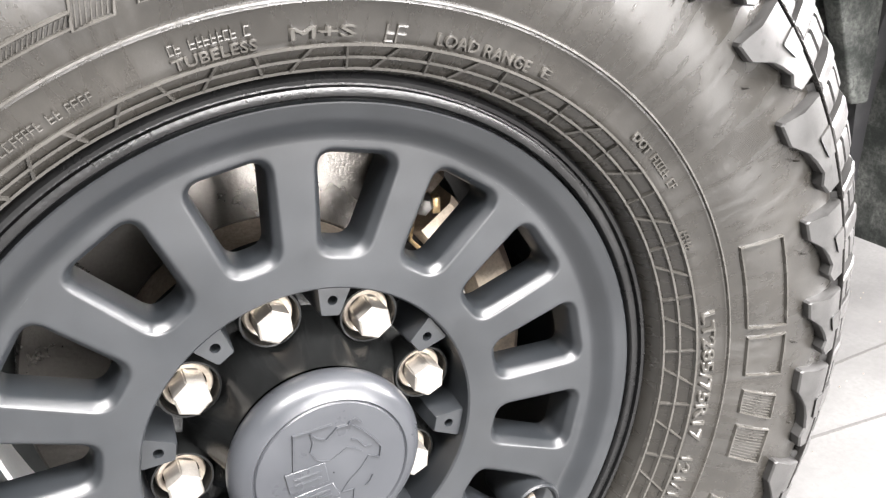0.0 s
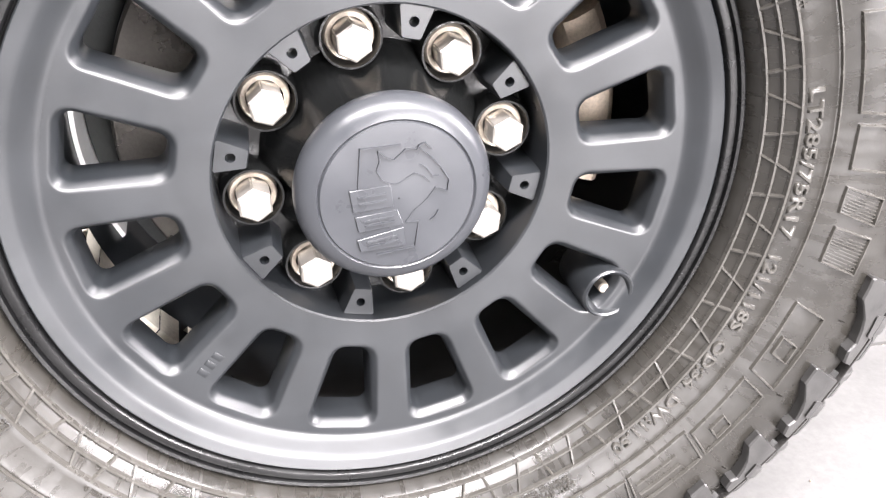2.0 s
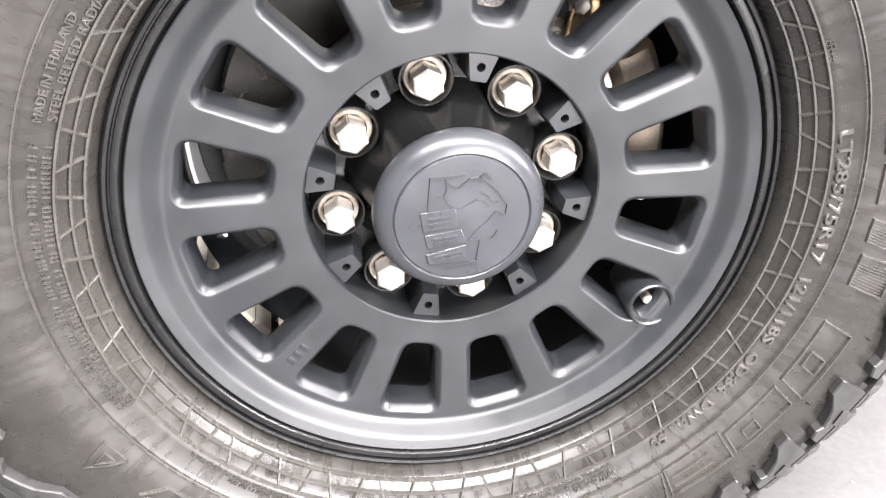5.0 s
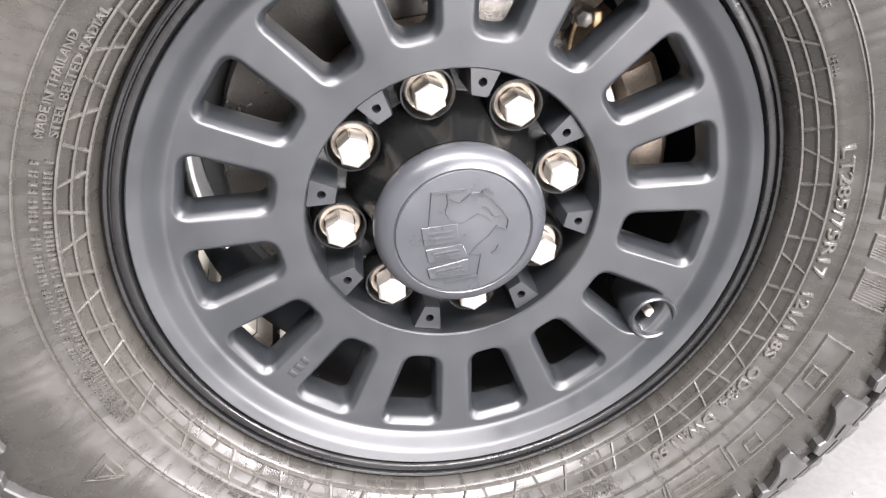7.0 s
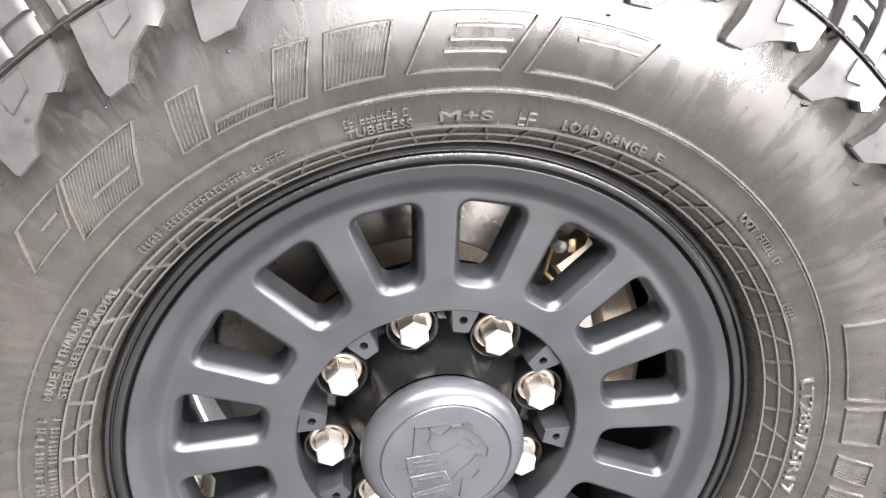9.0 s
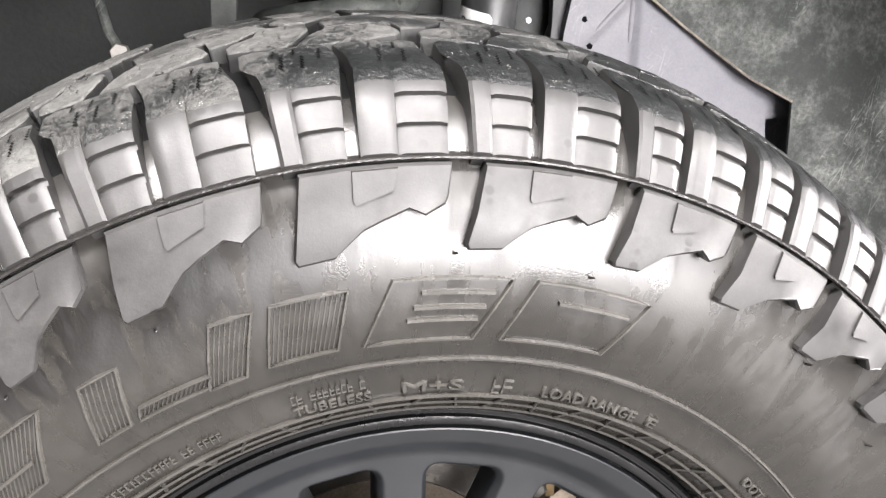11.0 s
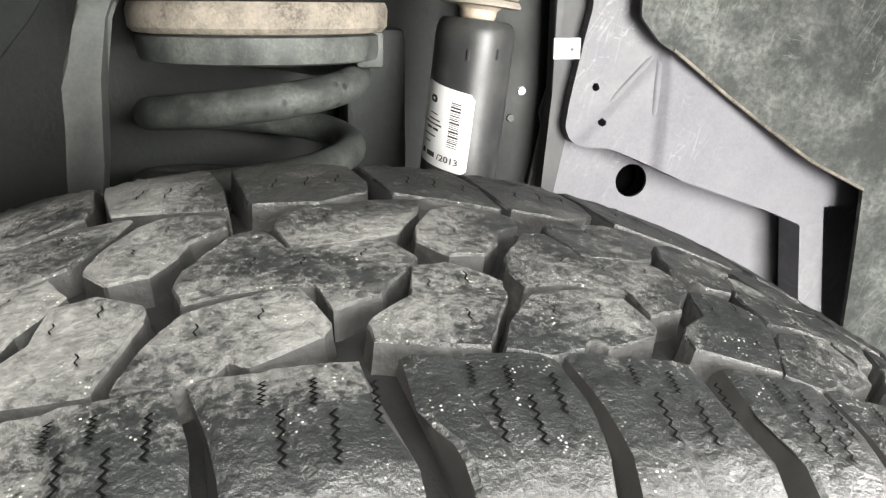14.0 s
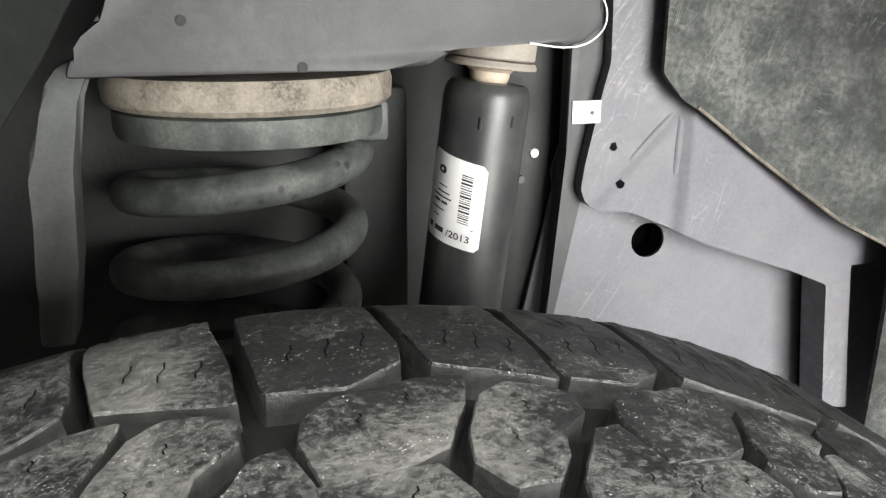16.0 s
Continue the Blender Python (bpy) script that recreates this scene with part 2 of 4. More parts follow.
WETRUBBER = mat("wet_rubber", (0.020, 0.019, 0.018), 0.22, var=0.15, scale=50, fine=260, bump=0.45)
# black coating of underbody parts, used for painted shade as well
DARK = mat("underbody_coating_and_shade", (0.014, 0.016, 0.0155), 0.7, var=0.3, scale=20, fine=200, bump=0.3, dust=(0.030, 0.034, 0.029), dust_amount=0.35, dust_scale=15)

# ---- helpers for shapes ----
ZC = 0.418           # height of the wheel's axle
YT = 0.085           # the tyre's middle plane
TURN = -10.7         # how far the wheel has rolled


def smoothstep(t):
    t = min(1, max(0, t))
    return t * t * (3 - 2 * t)


def polar(r, a, y):
    return Vector((r * math.cos(radians(a)), y, ZC + r * math.sin(radians(a))))


def link(name, data, parent=None, label=""):
    ob = new(name, data)
    if parent:
        ob.parent = parent
        ob.matrix_parent_inverse = (PARENT_AT[parent.name] if parent.name in PARENT_AT else Matrix()).inverted()
    if label:
        ob["label"] = label
    return ob


PARENT_AT = {}


# the truck's own lean and heading against the wheel
LEAN = Matrix(((1.02765, 0.02609, 0.00487, 0.00004), (-0.02632, 1.02596, 0.05899, -0.02093), (-0.00336, -0.05909, 1.02628, -0.02864), (0.00000, 0.00000, 0.00000, 1.00000)))


def thing(name, at, label, category, group="", kind="", lean=False):
    """An empty at the base of a thing, which parents its parts; the parts keep their places in the world."""
    ob = new(name)
    ob.matrix_world = (LEAN if lean else Matrix()) @ Matrix.Translation(at)
    ob.empty_display_size = 0.05
    PARENT_AT[ob.name] = Matrix.Translation(at)
    return tagged(ob, label, category, group, kind)


def finish(bm, material, smooth=True, angle=35):
    bmesh.ops.recalc_face_normals(bm, faces=bm.faces)
    me = bpy.data.meshes.new("mesh")
    bm.to_mesh(me)
    bm.free()
    me.materials.append(material)
    if smooth:
        me.shade_smooth()
        me.set_sharp_from_angle(angle=radians(angle))
    return me


def part(name, bm, material, parent, label="", smooth=True, angle=35):
    return link(name, finish(bm, material, smooth, angle), parent, label)


def lathe(profile, steps=256, a0=0.0, a1=360.0, bm=None, flat=False):
    """Turns a profile of (radius, y) about the wheel's axle."""
    bm = bm or bmesh.new()
    full = abs(a1 - a0) >= 360
    n = steps if full else steps + 1
    rings = []
    for k in range(n):
        a = a0 + (a1 - a0) * k / steps
        ring = [bm.verts.new(polar(r, a, y)) for r, y in profile]
        if flat:
            for v in ring:
                v.co.z = max(v.co.z, 0.001)
        rings.append(ring)
    for k in range(steps):
        p, q = rings[k], rings[(k + 1) % n]
        for j in range(len(profile) - 1):
            bm.faces.new((p[j], p[j + 1], q[j + 1], q[j]))
    return bm


def prism(poly, at, bevel=0.0, seg=2, bm=None):
    """A plate: poly is a list of points of one side, at(p, 0) and at(p, 1) give the two sides."""
    own = bm is None
    bm = bm or bmesh.new()
    a = [bm.verts.new(at(p, 0)) for p in poly]
    b = [bm.verts.new(at(p, 1)) for p in poly]
    n = len(poly)
    fs = [bm.faces.new(a), bm.faces.new(b[::-1])]
    for k in range(n):
        fs.append(bm.faces.new((a[k], b[k], b[(k + 1) % n], a[(k + 1) % n])))
    if bevel and own:
        bmesh.ops.bevel(bm, geom=bm.edges[:], offset=bevel, segments=seg, profile=0.5, affect="EDGES", clamp_overlap=True)
    return bm


def box(x0, x1, y0, y1, z0, z1, bevel=0.0):
    return prism([(x0, z0), (x1, z0), (x1, z1), (x0, z1)], lambda p, s: (p[0], y1 if s else y0, p[1]), bevel)


def tube(points, radius, sides=16, caps=True):
    """A round bar along points, with a radius or one for every point."""
    bm = bmesh.new()
    pts = [Vector(p) for p in points]
    rs = radius if isinstance(radius, (list, tuple)) else [radius] * len(pts)
    rings, up = [], None
    for k, p in enumerate(pts):
        d = (pts[min(k + 1, len(pts) - 1)] - pts[max(k - 1, 0)]).normalized()
        if up is None:
            up = d.orthogonal().normalized()
        up = (up - d * up.dot(d)).normalized()
        side = d.cross(up)
        rings.append([bm.verts.new(p + rs[k] * (up * math.cos(2 * math.pi * j / sides) + side * math.sin(2 * math.pi * j / sides))) for j in range(sides)])
    for p, q in zip(rings, rings[1:]):
        for j in range(sides):
            bm.faces.new((p[j], p[(j + 1) % sides], q[(j + 1) % sides], q[j]))
    if caps:
        bm.faces.new(rings[0][::-1]), bm.faces.new(rings[-1])
    return bm


def turned(profile, axis_at, axis=(0, 0, 1), sides=48):
    """Turns a profile of (radius, height) about any axis through axis_at."""
    bm = bmesh.new()
    d = Vector(axis).normalized()
    u = d.orthogonal().normalized()
    w = d.cross(u)
    o = Vector(axis_at)
    rings = [[bm.verts.new(o + d * h + r * (u * math.cos(2 * math.pi * j / sides) + w * math.sin(2 * math.pi * j / sides))) for j in range(sides)] for r, h in profile]
    for p, q in zip(rings, rings[1:]):
        for j in range(sides):
            bm.faces.new((p[j], p[(j + 1) % sides], q[(j + 1) % sides], q[j]))
    for ring in (rings[0][::-1], rings[-1]):
        bm.faces.new(ring)
    return bm


# ---- the room ----
def slab(name, x0, x1, y0, y1, z0, z1, material, label):
    return tagged(part(name, box(x0, x1, y0, y1, z0, z1), material, None, smooth=False), label, name.split("_")[0], kind="structure")


slab("floor", -6, 6, -6, 6, -0.2, 0, CONCRETE, "pale grey stained concrete workshop floor")
slab("ceiling", -6, 6, -6, 6, 3.2, 3.4, WALL, "plain grey workshop ceiling")
slab("wall_north", -6, 6, 6, 6.2, 0, 3.2, WALL, "plain grey painted workshop wall")
slab("wall_south", -6, 6, -6.2, -6, 0, 3.2, WALL, "plain grey painted workshop wall")
slab("wall_east", 6, 6.2, -6, 6, 0, 3.2, WALL, "plain grey painted workshop wall")
slab("wall_west", -6.2, -6, -6, 6, 0, 3.2, WALL, "plain grey painted workshop wall")

# ---- the wheel ----
wheel = thing("wheel", (0, YT, 0), "satin grey sixteen-window truck wheel with an all-terrain tyre", "wheel")


def window_outline(side, short=False, n=12):
    """A rounded trapezoid round the middle of a window, as (radius, degrees); side: how far it is grown outwards."""
    ri, ro, wi, wo, c = 0.1280 - side, (0.1855 if short else 0.1848) + side, 0.0108 + side, (0.0200 if short else 0.0218) + side, 0.0088 + side * 0.8
    corners = [(ri, -wi), (ro, -wo), (ro, wo), (ri, wi)]
    out = []
    for k in range(4):
        p, a, b = Vector(corners[k]), Vector(corners[k - 1]), Vector(corners[(k + 1) % 4])
        cc = 0.0170 + side * 0.8 if short and k in (1, 2) else c
        e0, e1 = p + (a - p).normalized() * cc, p + (b - p).normalized() * cc
        for j in range(n):
            t = j / (n - 1)
            out.append((1 - t) ** 2 * e0 + 2 * t * (1 - t) * p + t * t * e1)
    return [(v.x, math.degrees(math.atan2(v.y, v.x))) for v in out]


def face_y(r):
    return -0.0070 - 0.0050 * (r - 0.106) / 0.085


def rim_mesh():
    bm = bmesh.new()
    R0, R1, half = 0.1050, 0.1930, 11.25
    for k in range(16):
        # the window at the valve stops short of the valve's cup
        loops = [(window_outline(d, k == 8), dy) for d, dy in ((0.0064, 0.0), (0.0054, 0.0), (0.0046, 0.0001), (0.0040, 0.0004), (0.0034, 0.0010), (0.0012, 0.0042), (0.0006, 0.0052), (0.0, 0.0070), (-0.0006, 0.027))]
        n = len(loops[0][0])
        mid = 157.5 + TURN - 22.5 * k
        rings = [[bm.verts.new(polar(r, mid + a, face_y(r) + dy)) for r, a in lp] for lp, dy in loops]
        for p, q in zip(rings, rings[1:]):
            for j in range(n):
                bm.faces.new((p[j], p[(j + 1) % n], q[(j + 1) % n], q[j]))
        outer = []
        for j, (r, a) in enumerate(loops[0][0]):
            # each corner's points are spread along the two sides that meet in it
            corner, i = divmod(j, 12)
            t = (i - 6) / 6
            cr, ca = ((R0, -half), (R1, -half), (R1, half), (R0, half))[corner]
            mr, ma = (R0 + R1) / 2, 0.0
            along_arc = (corner in (0, 2)) == (t < 0)
            o = (cr, ca + (ma - ca) * abs(t)) if along_arc else (cr + (mr - cr) * abs(t), ca)
            outer.append(bm.verts.new(polar(o[0], mid + o[1], face_y(o[0]))))
        for j in range(n):
            bm.faces.new((outer[j], outer[(j + 1) % n], rings[0][(j + 1) % n], rings[0][j]))
    # the bore's wall, and the outer dish up to the lip
    lathe([(0.1050, face_y(0.105)), (0.1038, face_y(0.105) + 0.001), (0.1032, 0.0), (0.1025, 0.040), (0.120, 0.042)], 192, bm=bm)
    lathe([(0.1930, face_y(0.1930)), (0.1946, -0.0122), (0.1962, -0.0127), (0.1980, -0.0138), (0.2005, -0.0158), (0.2040, -0.0189), (0.2066, -0.0211), (0.2082, -0.0220), (0.2100, -0.0226), (0.2148, -0.0241), (0.2160, -0.0245), (0.2168, -0.0241), (0.2172, -0.0180)], 256, bm=bm)
    lathe([(0.1930, face_y(0.1930) + 0.004), (0.196, 0.0), (0.199, 0.036), (0.204, 0.06), (0.1985, 0.080), (0.1935, 0.10), (0.1935, 0.21), (0.226, 0.225)], 192, bm=bm)
    bmesh.ops.remove_doubles(bm, verts=bm.verts, dist=0.00005)
    return bm


rim = part("rim", rim_mesh(), RIM, wheel, "satin grey cast rim with sixteen windows", angle=30)

part("rim_flange", lathe([(0.2172, -0.0175), (0.2184, -0.0180), (0.2190, -0.0240), (0.2200, -0.0254), (0.2222, -0.0260), (0.2244, -0.0256), (0.2252, -0.0228), (0.2262, -0.0228), (0.2270, -0.0262), (0.2290, -0.0268), (0.2304, -0.0258), (0.2313, -0.0236), (0.2317, -0.0160)], 256), FLANGE, wheel, "black ringed outer flange")

SIDE = [(0.2312, -0.0200), (0.2330, -0.0275), (0.2350, -0.0340), (0.2368, -0.0368), (0.2435, -0.0445), (0.2505, -0.0528), (0.2560, -0.0550), (0.2690, -0.0575), (0.2712, -0.0592), (0.2735, -0.0592), (0.2752, -0.0598), (0.2840, -0.0635), (0.2930, -0.0660), (0.3050, -0.0675), (0.3250, -0.0670), (0.3450, -0.0640), (0.3600, -0.0595), (0.3720, -0.0530), (0.3850, -0.0440), (0.3950, -0.0330), (0.4030, -0.0200), (0.4085, 0.0), (0.4155, 0.0300), (0.4190, 0.0700), (0.4195, YT)]
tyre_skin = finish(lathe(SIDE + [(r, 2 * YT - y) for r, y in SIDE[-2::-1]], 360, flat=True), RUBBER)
tyre_skin.materials.append(GROOVESHADE)
# the skin between the blocks takes the darker colour in place of shade
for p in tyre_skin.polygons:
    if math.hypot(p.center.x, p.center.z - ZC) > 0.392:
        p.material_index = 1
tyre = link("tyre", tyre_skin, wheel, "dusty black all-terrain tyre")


# the tread: pairs of pitches in three widths, round the tyre
def crown(y):
    return float(np.interp(y, (-0.05, -0.04, -0.03, -0.015, 0, 0.02, 0.043, 0.07, 0.10, 0.12, 0.145, 0.165, 0.18, 0.195, 0.21), (0.394, 0.4035, 0.409, 0.4140, 0.4178, 0.4225, 0.4262, 0.4277, 0.4280, 0.4283, 0.4288, 0.4280, 0.4218, 0.415, 0.4082)))


PAIR_START = 100.4
WIDTHS = [12.8, 12.1, 10.2, 9.5, 9.4, 10.9, 12.9, 10.7, 9.2, 12.7, 12.7, 10.7, 9.2, 10.7, 9.2, 12.7, 10.7, 9.2, 12.7, 10.7, 9.2, 10.7, 12.7, 9.2, 10.7, 12.7, 10.7, 9.2, 12.7, 10.7, 9.2, 12.7]
GAIN = 360 / sum(WIDTHS)

TOPS = {
    "second_long": [(0.245, 0.0040), (0.290, 0.0130), (0.360, 0.0222), (0.420, 0.0285), (0.600, 0.0335), (0.715, 0.0355), (0.778, 0.0170), (0.745, 0.0125), (0.560, 0.0055), (0.515, 0.0085), (0.485, 0.0052), (0.380, 0.0015)],
    "second_short": [(0.895, 0.0095), (0.890, 0.0157), (0.920, 0.0197), (1.035, 0.0282), (1.065, 0.0435), (1.178, 0.0462), (1.310, 0.0358), (1.302, 0.0285), (1.228, 0.0141), (1.185, 0.0055)],
    "middle": [(0.394, 0.0440), (0.422, 0.0545), (0.500, 0.0655), (0.566, 0.0770), (0.662, 0.0800), (0.708, 0.0612), (0.790, 0.0602), (0.880, 0.0622), (1.020, 0.0652), (1.085, 0.0515), (1.058, 0.0457), (0.974, 0.0362), (0.942, 0.0302), (0.850, 0.0265), (0.797, 0.0240), (0.767, 0.0378), (0.568, 0.0378), (0.420, 0.0345)],
    "fourth_long": [(0.702, 0.0827), (0.722, 0.0922), (0.826, 0.1020), (0.960, 0.1040), (1.080, 0.1090), (1.235, 0.1095), (1.190, 0.0956), (1.075, 0.0735), (0.963, 0.0668), (0.738, 0.0615)],
    "fourth_short": [(1.135, 0.0660), (1.165, 0.0785), (1.260, 0.0980), (1.360, 0.1045), (1.490, 0.1020), (1.550, 0.0970), (1.538, 0.0865), (1.425, 0.0770), (1.400, 0.0675), (1.330, 0.0560), (1.205, 0.0545)],
    "far_edge": [(0.635, 0.1100), (0.880, 0.1085), (1.060, 0.1215), (1.080, 0.1330), (1.050, 0.1560), (1.040, 0.1960), (0.600, 0.1960), (0.600, 0.1580)],
    "far_edge_short": [(1.165, 0.1195), (1.300, 0.1150), (1.555, 0.1080), (1.545, 0.1350), (1.505, 0.1560), (1.500, 0.1960), (1.110, 0.1960), (1.110, 0.1580)],
}


def top_block(poly, w):
    """A tread block over a polygon of (pitch, y), with bevelled edges; it stands at the start of its pair."""
    bm = bmesh.new()
    scale = 0.43 * radians(w)
    ends = [Vector((u * scale, y)) for u, y in poly]
    mid = sum(ends, Vector((0, 0))) / len(ends)
    rough_edge = random.Random(int(w * 100) + len(poly))
    pts = []
    for p, q in zip(ends, ends[1:] + ends[:1]):
        # a worn corner, then an edge that wanders a little
        for t in (0.05, 0.35, 0.65, 0.95):
            x = p.lerp(q, t)
            pts.append(x + Vector((rough_edge.uniform(-1, 1), rough_edge.uniform(-1, 1))) * 0.00032)

    def ring(inset, drop, pull=0.0, rough=0.0):
        out = []
        for p in pts:
            q = (p + (mid - p).normalized() * inset).lerp(mid, pull)
            wob = rough * (noise.noise(Vector((q.x * 260, q.y * 260, w))) + 0.6 * noise.noise(Vector((q.x * 620, q.y * 620, w + 9)))) if rough else 0
            out.append(bm.verts.new(polar(crown(q.y) - drop + wob, -math.degrees(q.x / 0.43), q.y)))
        return out

    rings = [ring(-0.0030, 0.013), ring(-0.0016, 0.0050), ring(-0.0013, 0.0010), ring(-0.0007, 0.0001, 0.0, 0.0003)]
    rings += [ring(0.0, 0.0, f, 0.0007) for f in (0.06, 0.18, 0.32, 0.48, 0.66, 0.84)]
    n = len(pts)
    for p, q in zip(rings, rings[1:]):
        for k in range(n):
            bm.faces.new((p[k], p[(k + 1) % n], q[(k + 1) % n], q[k]))
    bm.faces.new(rings[-1])
    me = finish(bm, TREAD, True, 28)
    me.materials.append(DUSTYSHADESIDE)
    for p in me.polygons[:2 * n]:
        p.material_index = 1
    return me


EDGE = [(0.3735, -0.0610), (0.3845, -0.0550), (0.3940, -0.0495), (0.4035, -0.0420), (0.4090, -0.0325), (0.4138, -0.0170), (0.4172, -0.0020), (0.4180, 0.0018), (0.4166, 0.0036)]
# how the two blocks of a pair begin and end across the shoulder: the depth, and the places along the pitch there
SHOULDERS = {
    "short": ((-0.061, -0.045, -0.035, -0.026, -0.019, 0.0036), (0.035, 0.030, 0.024, 0.000, -0.066, -0.062), (0.370, 0.385, 0.400, 0.412, 0.415, 0.372)),
    "long": ((-0.061, -0.045, -0.035, -0.026, -0.016, 0.0036), (0.438, 0.455, 0.470, 0.466, 0.452, 0.405), (0.900, 0.915, 0.915, 0.888, 0.846, 0.832)),
}


def edge_block(kind, w):
    """A shoulder block: the tread's edge and its side down to the rib; the second part of its side is cut by two slots."""
    bm = bmesh.new()
    depth, starts, ends = SHOULDERS[kind]

    def sweep(profile, a, b, steps):
        back = [(r - 0.014, y + 0.010) for r, y in profile[::-1]]
        loop = profile + back
        rings = []
        for k in range(steps + 1):
            t = a + (b - a) * k / steps
            edge = 0.0 if 0 < k < steps else 0.0008
            ring = []
            for r, y in loop:
                u0, u1 = float(np.interp(y, depth, starts)), float(np.interp(y, depth, ends))
                u = u0 + (u1 - u0) * t
                wob = 0.0006 * noise.noise(Vector((u * 26, y * 240, w))) if y > -0.033 and t not in (a, b) else 0
                ring.append(bm.verts.new(polar(r - edge + wob, -u * w, y + edge)))
            rings.append(ring)
        for p, q in zip(rings, rings[1:]):
            for j in range(len(loop)):
                bm.faces.new((p[j], p[(j + 1) % len(loop)], q[(j + 1) % len(loop)], q[j]))
        bm.faces.new(rings[0][::-1]), bm.faces.new(rings[-1])

    half = 0.33 if kind == "short" else 0.42
    fine = EDGE[:5] + [(0.4106, -0.0275), (0.4122, -0.0222), EDGE[5], (0.4150, -0.0120), (0.4161, -0.0070)] + EDGE[6:]
    sweep(fine, 0, half, 6)
    cut, (rs, ys) = [], zip(*EDGE[:5])
    for r, deep in ((0.3735, 0), (0.3826, 0), (0.3831, 1), (0.3858, 1), (0.3863, 0), (0.3940, 0), (0.3958, 0), (0.3962, 1), (0.3984, 1), (0.3990, 0), (0.4035, 0)):
        cut.append((r - 0.0013 * deep - 0.0006, float(np.interp(r, rs, ys)) + 0.0022 * deep + 0.0006))
    sweep(cut + fine[4:], half, 1, 7)
    me = finish(bm, TREAD, True, 30)
    me.materials.append(BLOCKSIDE)
    for p in me.polygons:
        if math.hypot(p.center.x, p.center.z - ZC) < 0.4045:
            p.material_index = 1
    return me


def side_lug(w):
    """The stepped lug on the sidewall below a pair of shoulder blocks."""
    low = [(0.0, 0.3325), (0.012, 0.3305), (0.225, 0.3312), (0.31, 0.3365), (0.40, 0.3420), (0.53, 0.3460), (0.668, 0.3500), (0.755, 0.3468), (0.868, 0.3515), (0.885, 0.3545)]
    bm = bmesh.new()

    def base(r):
        return float(np.interp(r, [p[0] for p in SIDE[10:22]], [p[1] for p in SIDE[10:22]]))

    def lean(u):
        return float(np.interp(u, (0, 0.885), (0.105, 0.915)))

    def y_at(r, out):
        return base(r) + 0.004 if not out else -0.0725 + 0.45 * max(0, r - 0.348)

    def ring(inset, out):
        vs = []
        for u, r in low:
            vs.append(bm.verts.new(polar(r + inset, -(u + (0.006 if u < 0.5 else -0.006) * (inset > 0)) * w, y_at(r, out) + (0.0012 if out and not inset else 0))))
        for u, r in low[::-1]:
            q = 0.3690 - inset
            vs.append(bm.verts.new(polar(q, -(lean(u) + (0.006 if u < 0.5 else -0.006) * (inset > 0)) * w, y_at(q, out) + (0.0012 if out and not inset else 0))))
        return vs

    rings = [ring(0.0, False), ring(0.0, True), ring(0.0012, True)]
    n = len(rings[0])
    for p, q in zip(rings, rings[1:]):
        for k in range(n):
            bm.faces.new((p[k], p[(k + 1) % n], q[(k + 1) % n], q[k]))
    m = len(low)
    top = rings[-1]
    fold = []
    for u, r in low:
        # the line along which the lug's face bends back towards the tread
        q = max(r + 0.0018, 0.348)
        along = (q - r) / (0.369 - r)
        fold.append(bm.verts.new(polar(q, -(u + (lean(u) - u) * along + (0.006 if u < 0.5 else -0.006)) * w, y_at(q, True))))
    for k in range(m - 1):
        bm.faces.new((top[k], top[k + 1], fold[k + 1], fold[k]))
        bm.faces.new((fold[k], fold[k + 1], top[n - 2 - k], top[n - 1 - k]))
    bm.faces.new((top[0], fold[0], top[n - 1]))
    bm.faces.new((top[m - 1], top[m], fold[m - 1]))
    return finish(bm, BLOCKSIDE, True, 25)


def step_plate(w):
    """The thin raised plate beside a lug's pocket."""
    bm = bmesh.new()
    poly = [(0.380, 0.3680), (0.366, 0.3560), (0.378, 0.3545), (0.585, 0.3590), (0.620, 0.3680)]
    face = [-0.0725 + 0.45 * (r - 0.348) for u, r in poly]
    a = [bm.verts.new(polar(r, -u * w, y + 0.001)) for (u, r), y in zip(poly, face)]
    b = [bm.verts.new(polar(r - 0.0006, -u * w, y - 0.0019)) for (u, r), y in zip(poly, face)]
    bm.faces.new(b)
    for k in range(5):
        bm.faces.new((a[k], a[(k + 1) % 5], b[(k + 1) % 5], b[k]))
    return finish(bm, BLOCKSIDE, False)


def sipe_radius(y):
    return float(np.interp(y, [p[1] for p in EDGE[:8]], [p[0] for p in EDGE[:8]])) if y < 0.0018 else crown(y)


def zigzag(u, y0, y1, w, bend=0.0):
    """A sipe: a narrow black strip in small zigzags that stands for a slit's shade."""
    bm = bmesh.new()
    n = 11 if y0 < 0.01 else 4
    swing, half = (0.10, 0.062) if n == 11 else (0.06, 0.034)
    for side in (-1, 1):
        for k in range(n):
            y = y0 + (y1 - y0) * k / (n - 1)
            a = -(u + bend * k / (n - 1)) * w + (swing if k % 2 else -swing) + side * half
            bm.verts.new(polar(sipe_radius(y) + 0.0008, a, y))
    bm.verts.ensure_lookup_table()
    for k in range(n - 1):
        bm.faces.new((bm.verts[k], bm.verts[k + 1], bm.verts[n + k + 1], bm.verts[n + k]))
    return finish(bm, SHADEBLACK, False)


AXLE = Matrix.Translation((0, 0, ZC))


def place(name, mesh, a, parent, label="", kind=""):
    """A piece on the tyre, turned to its angle about the axle."""
    ob = link(name, mesh, parent, label)
    ob.matrix_basis = AXLE @ Matrix.Rotation(radians(-a), 4, "Y") @ AXLE.inverted()
    if kind:
        ob["kind"] = kind
    return ob


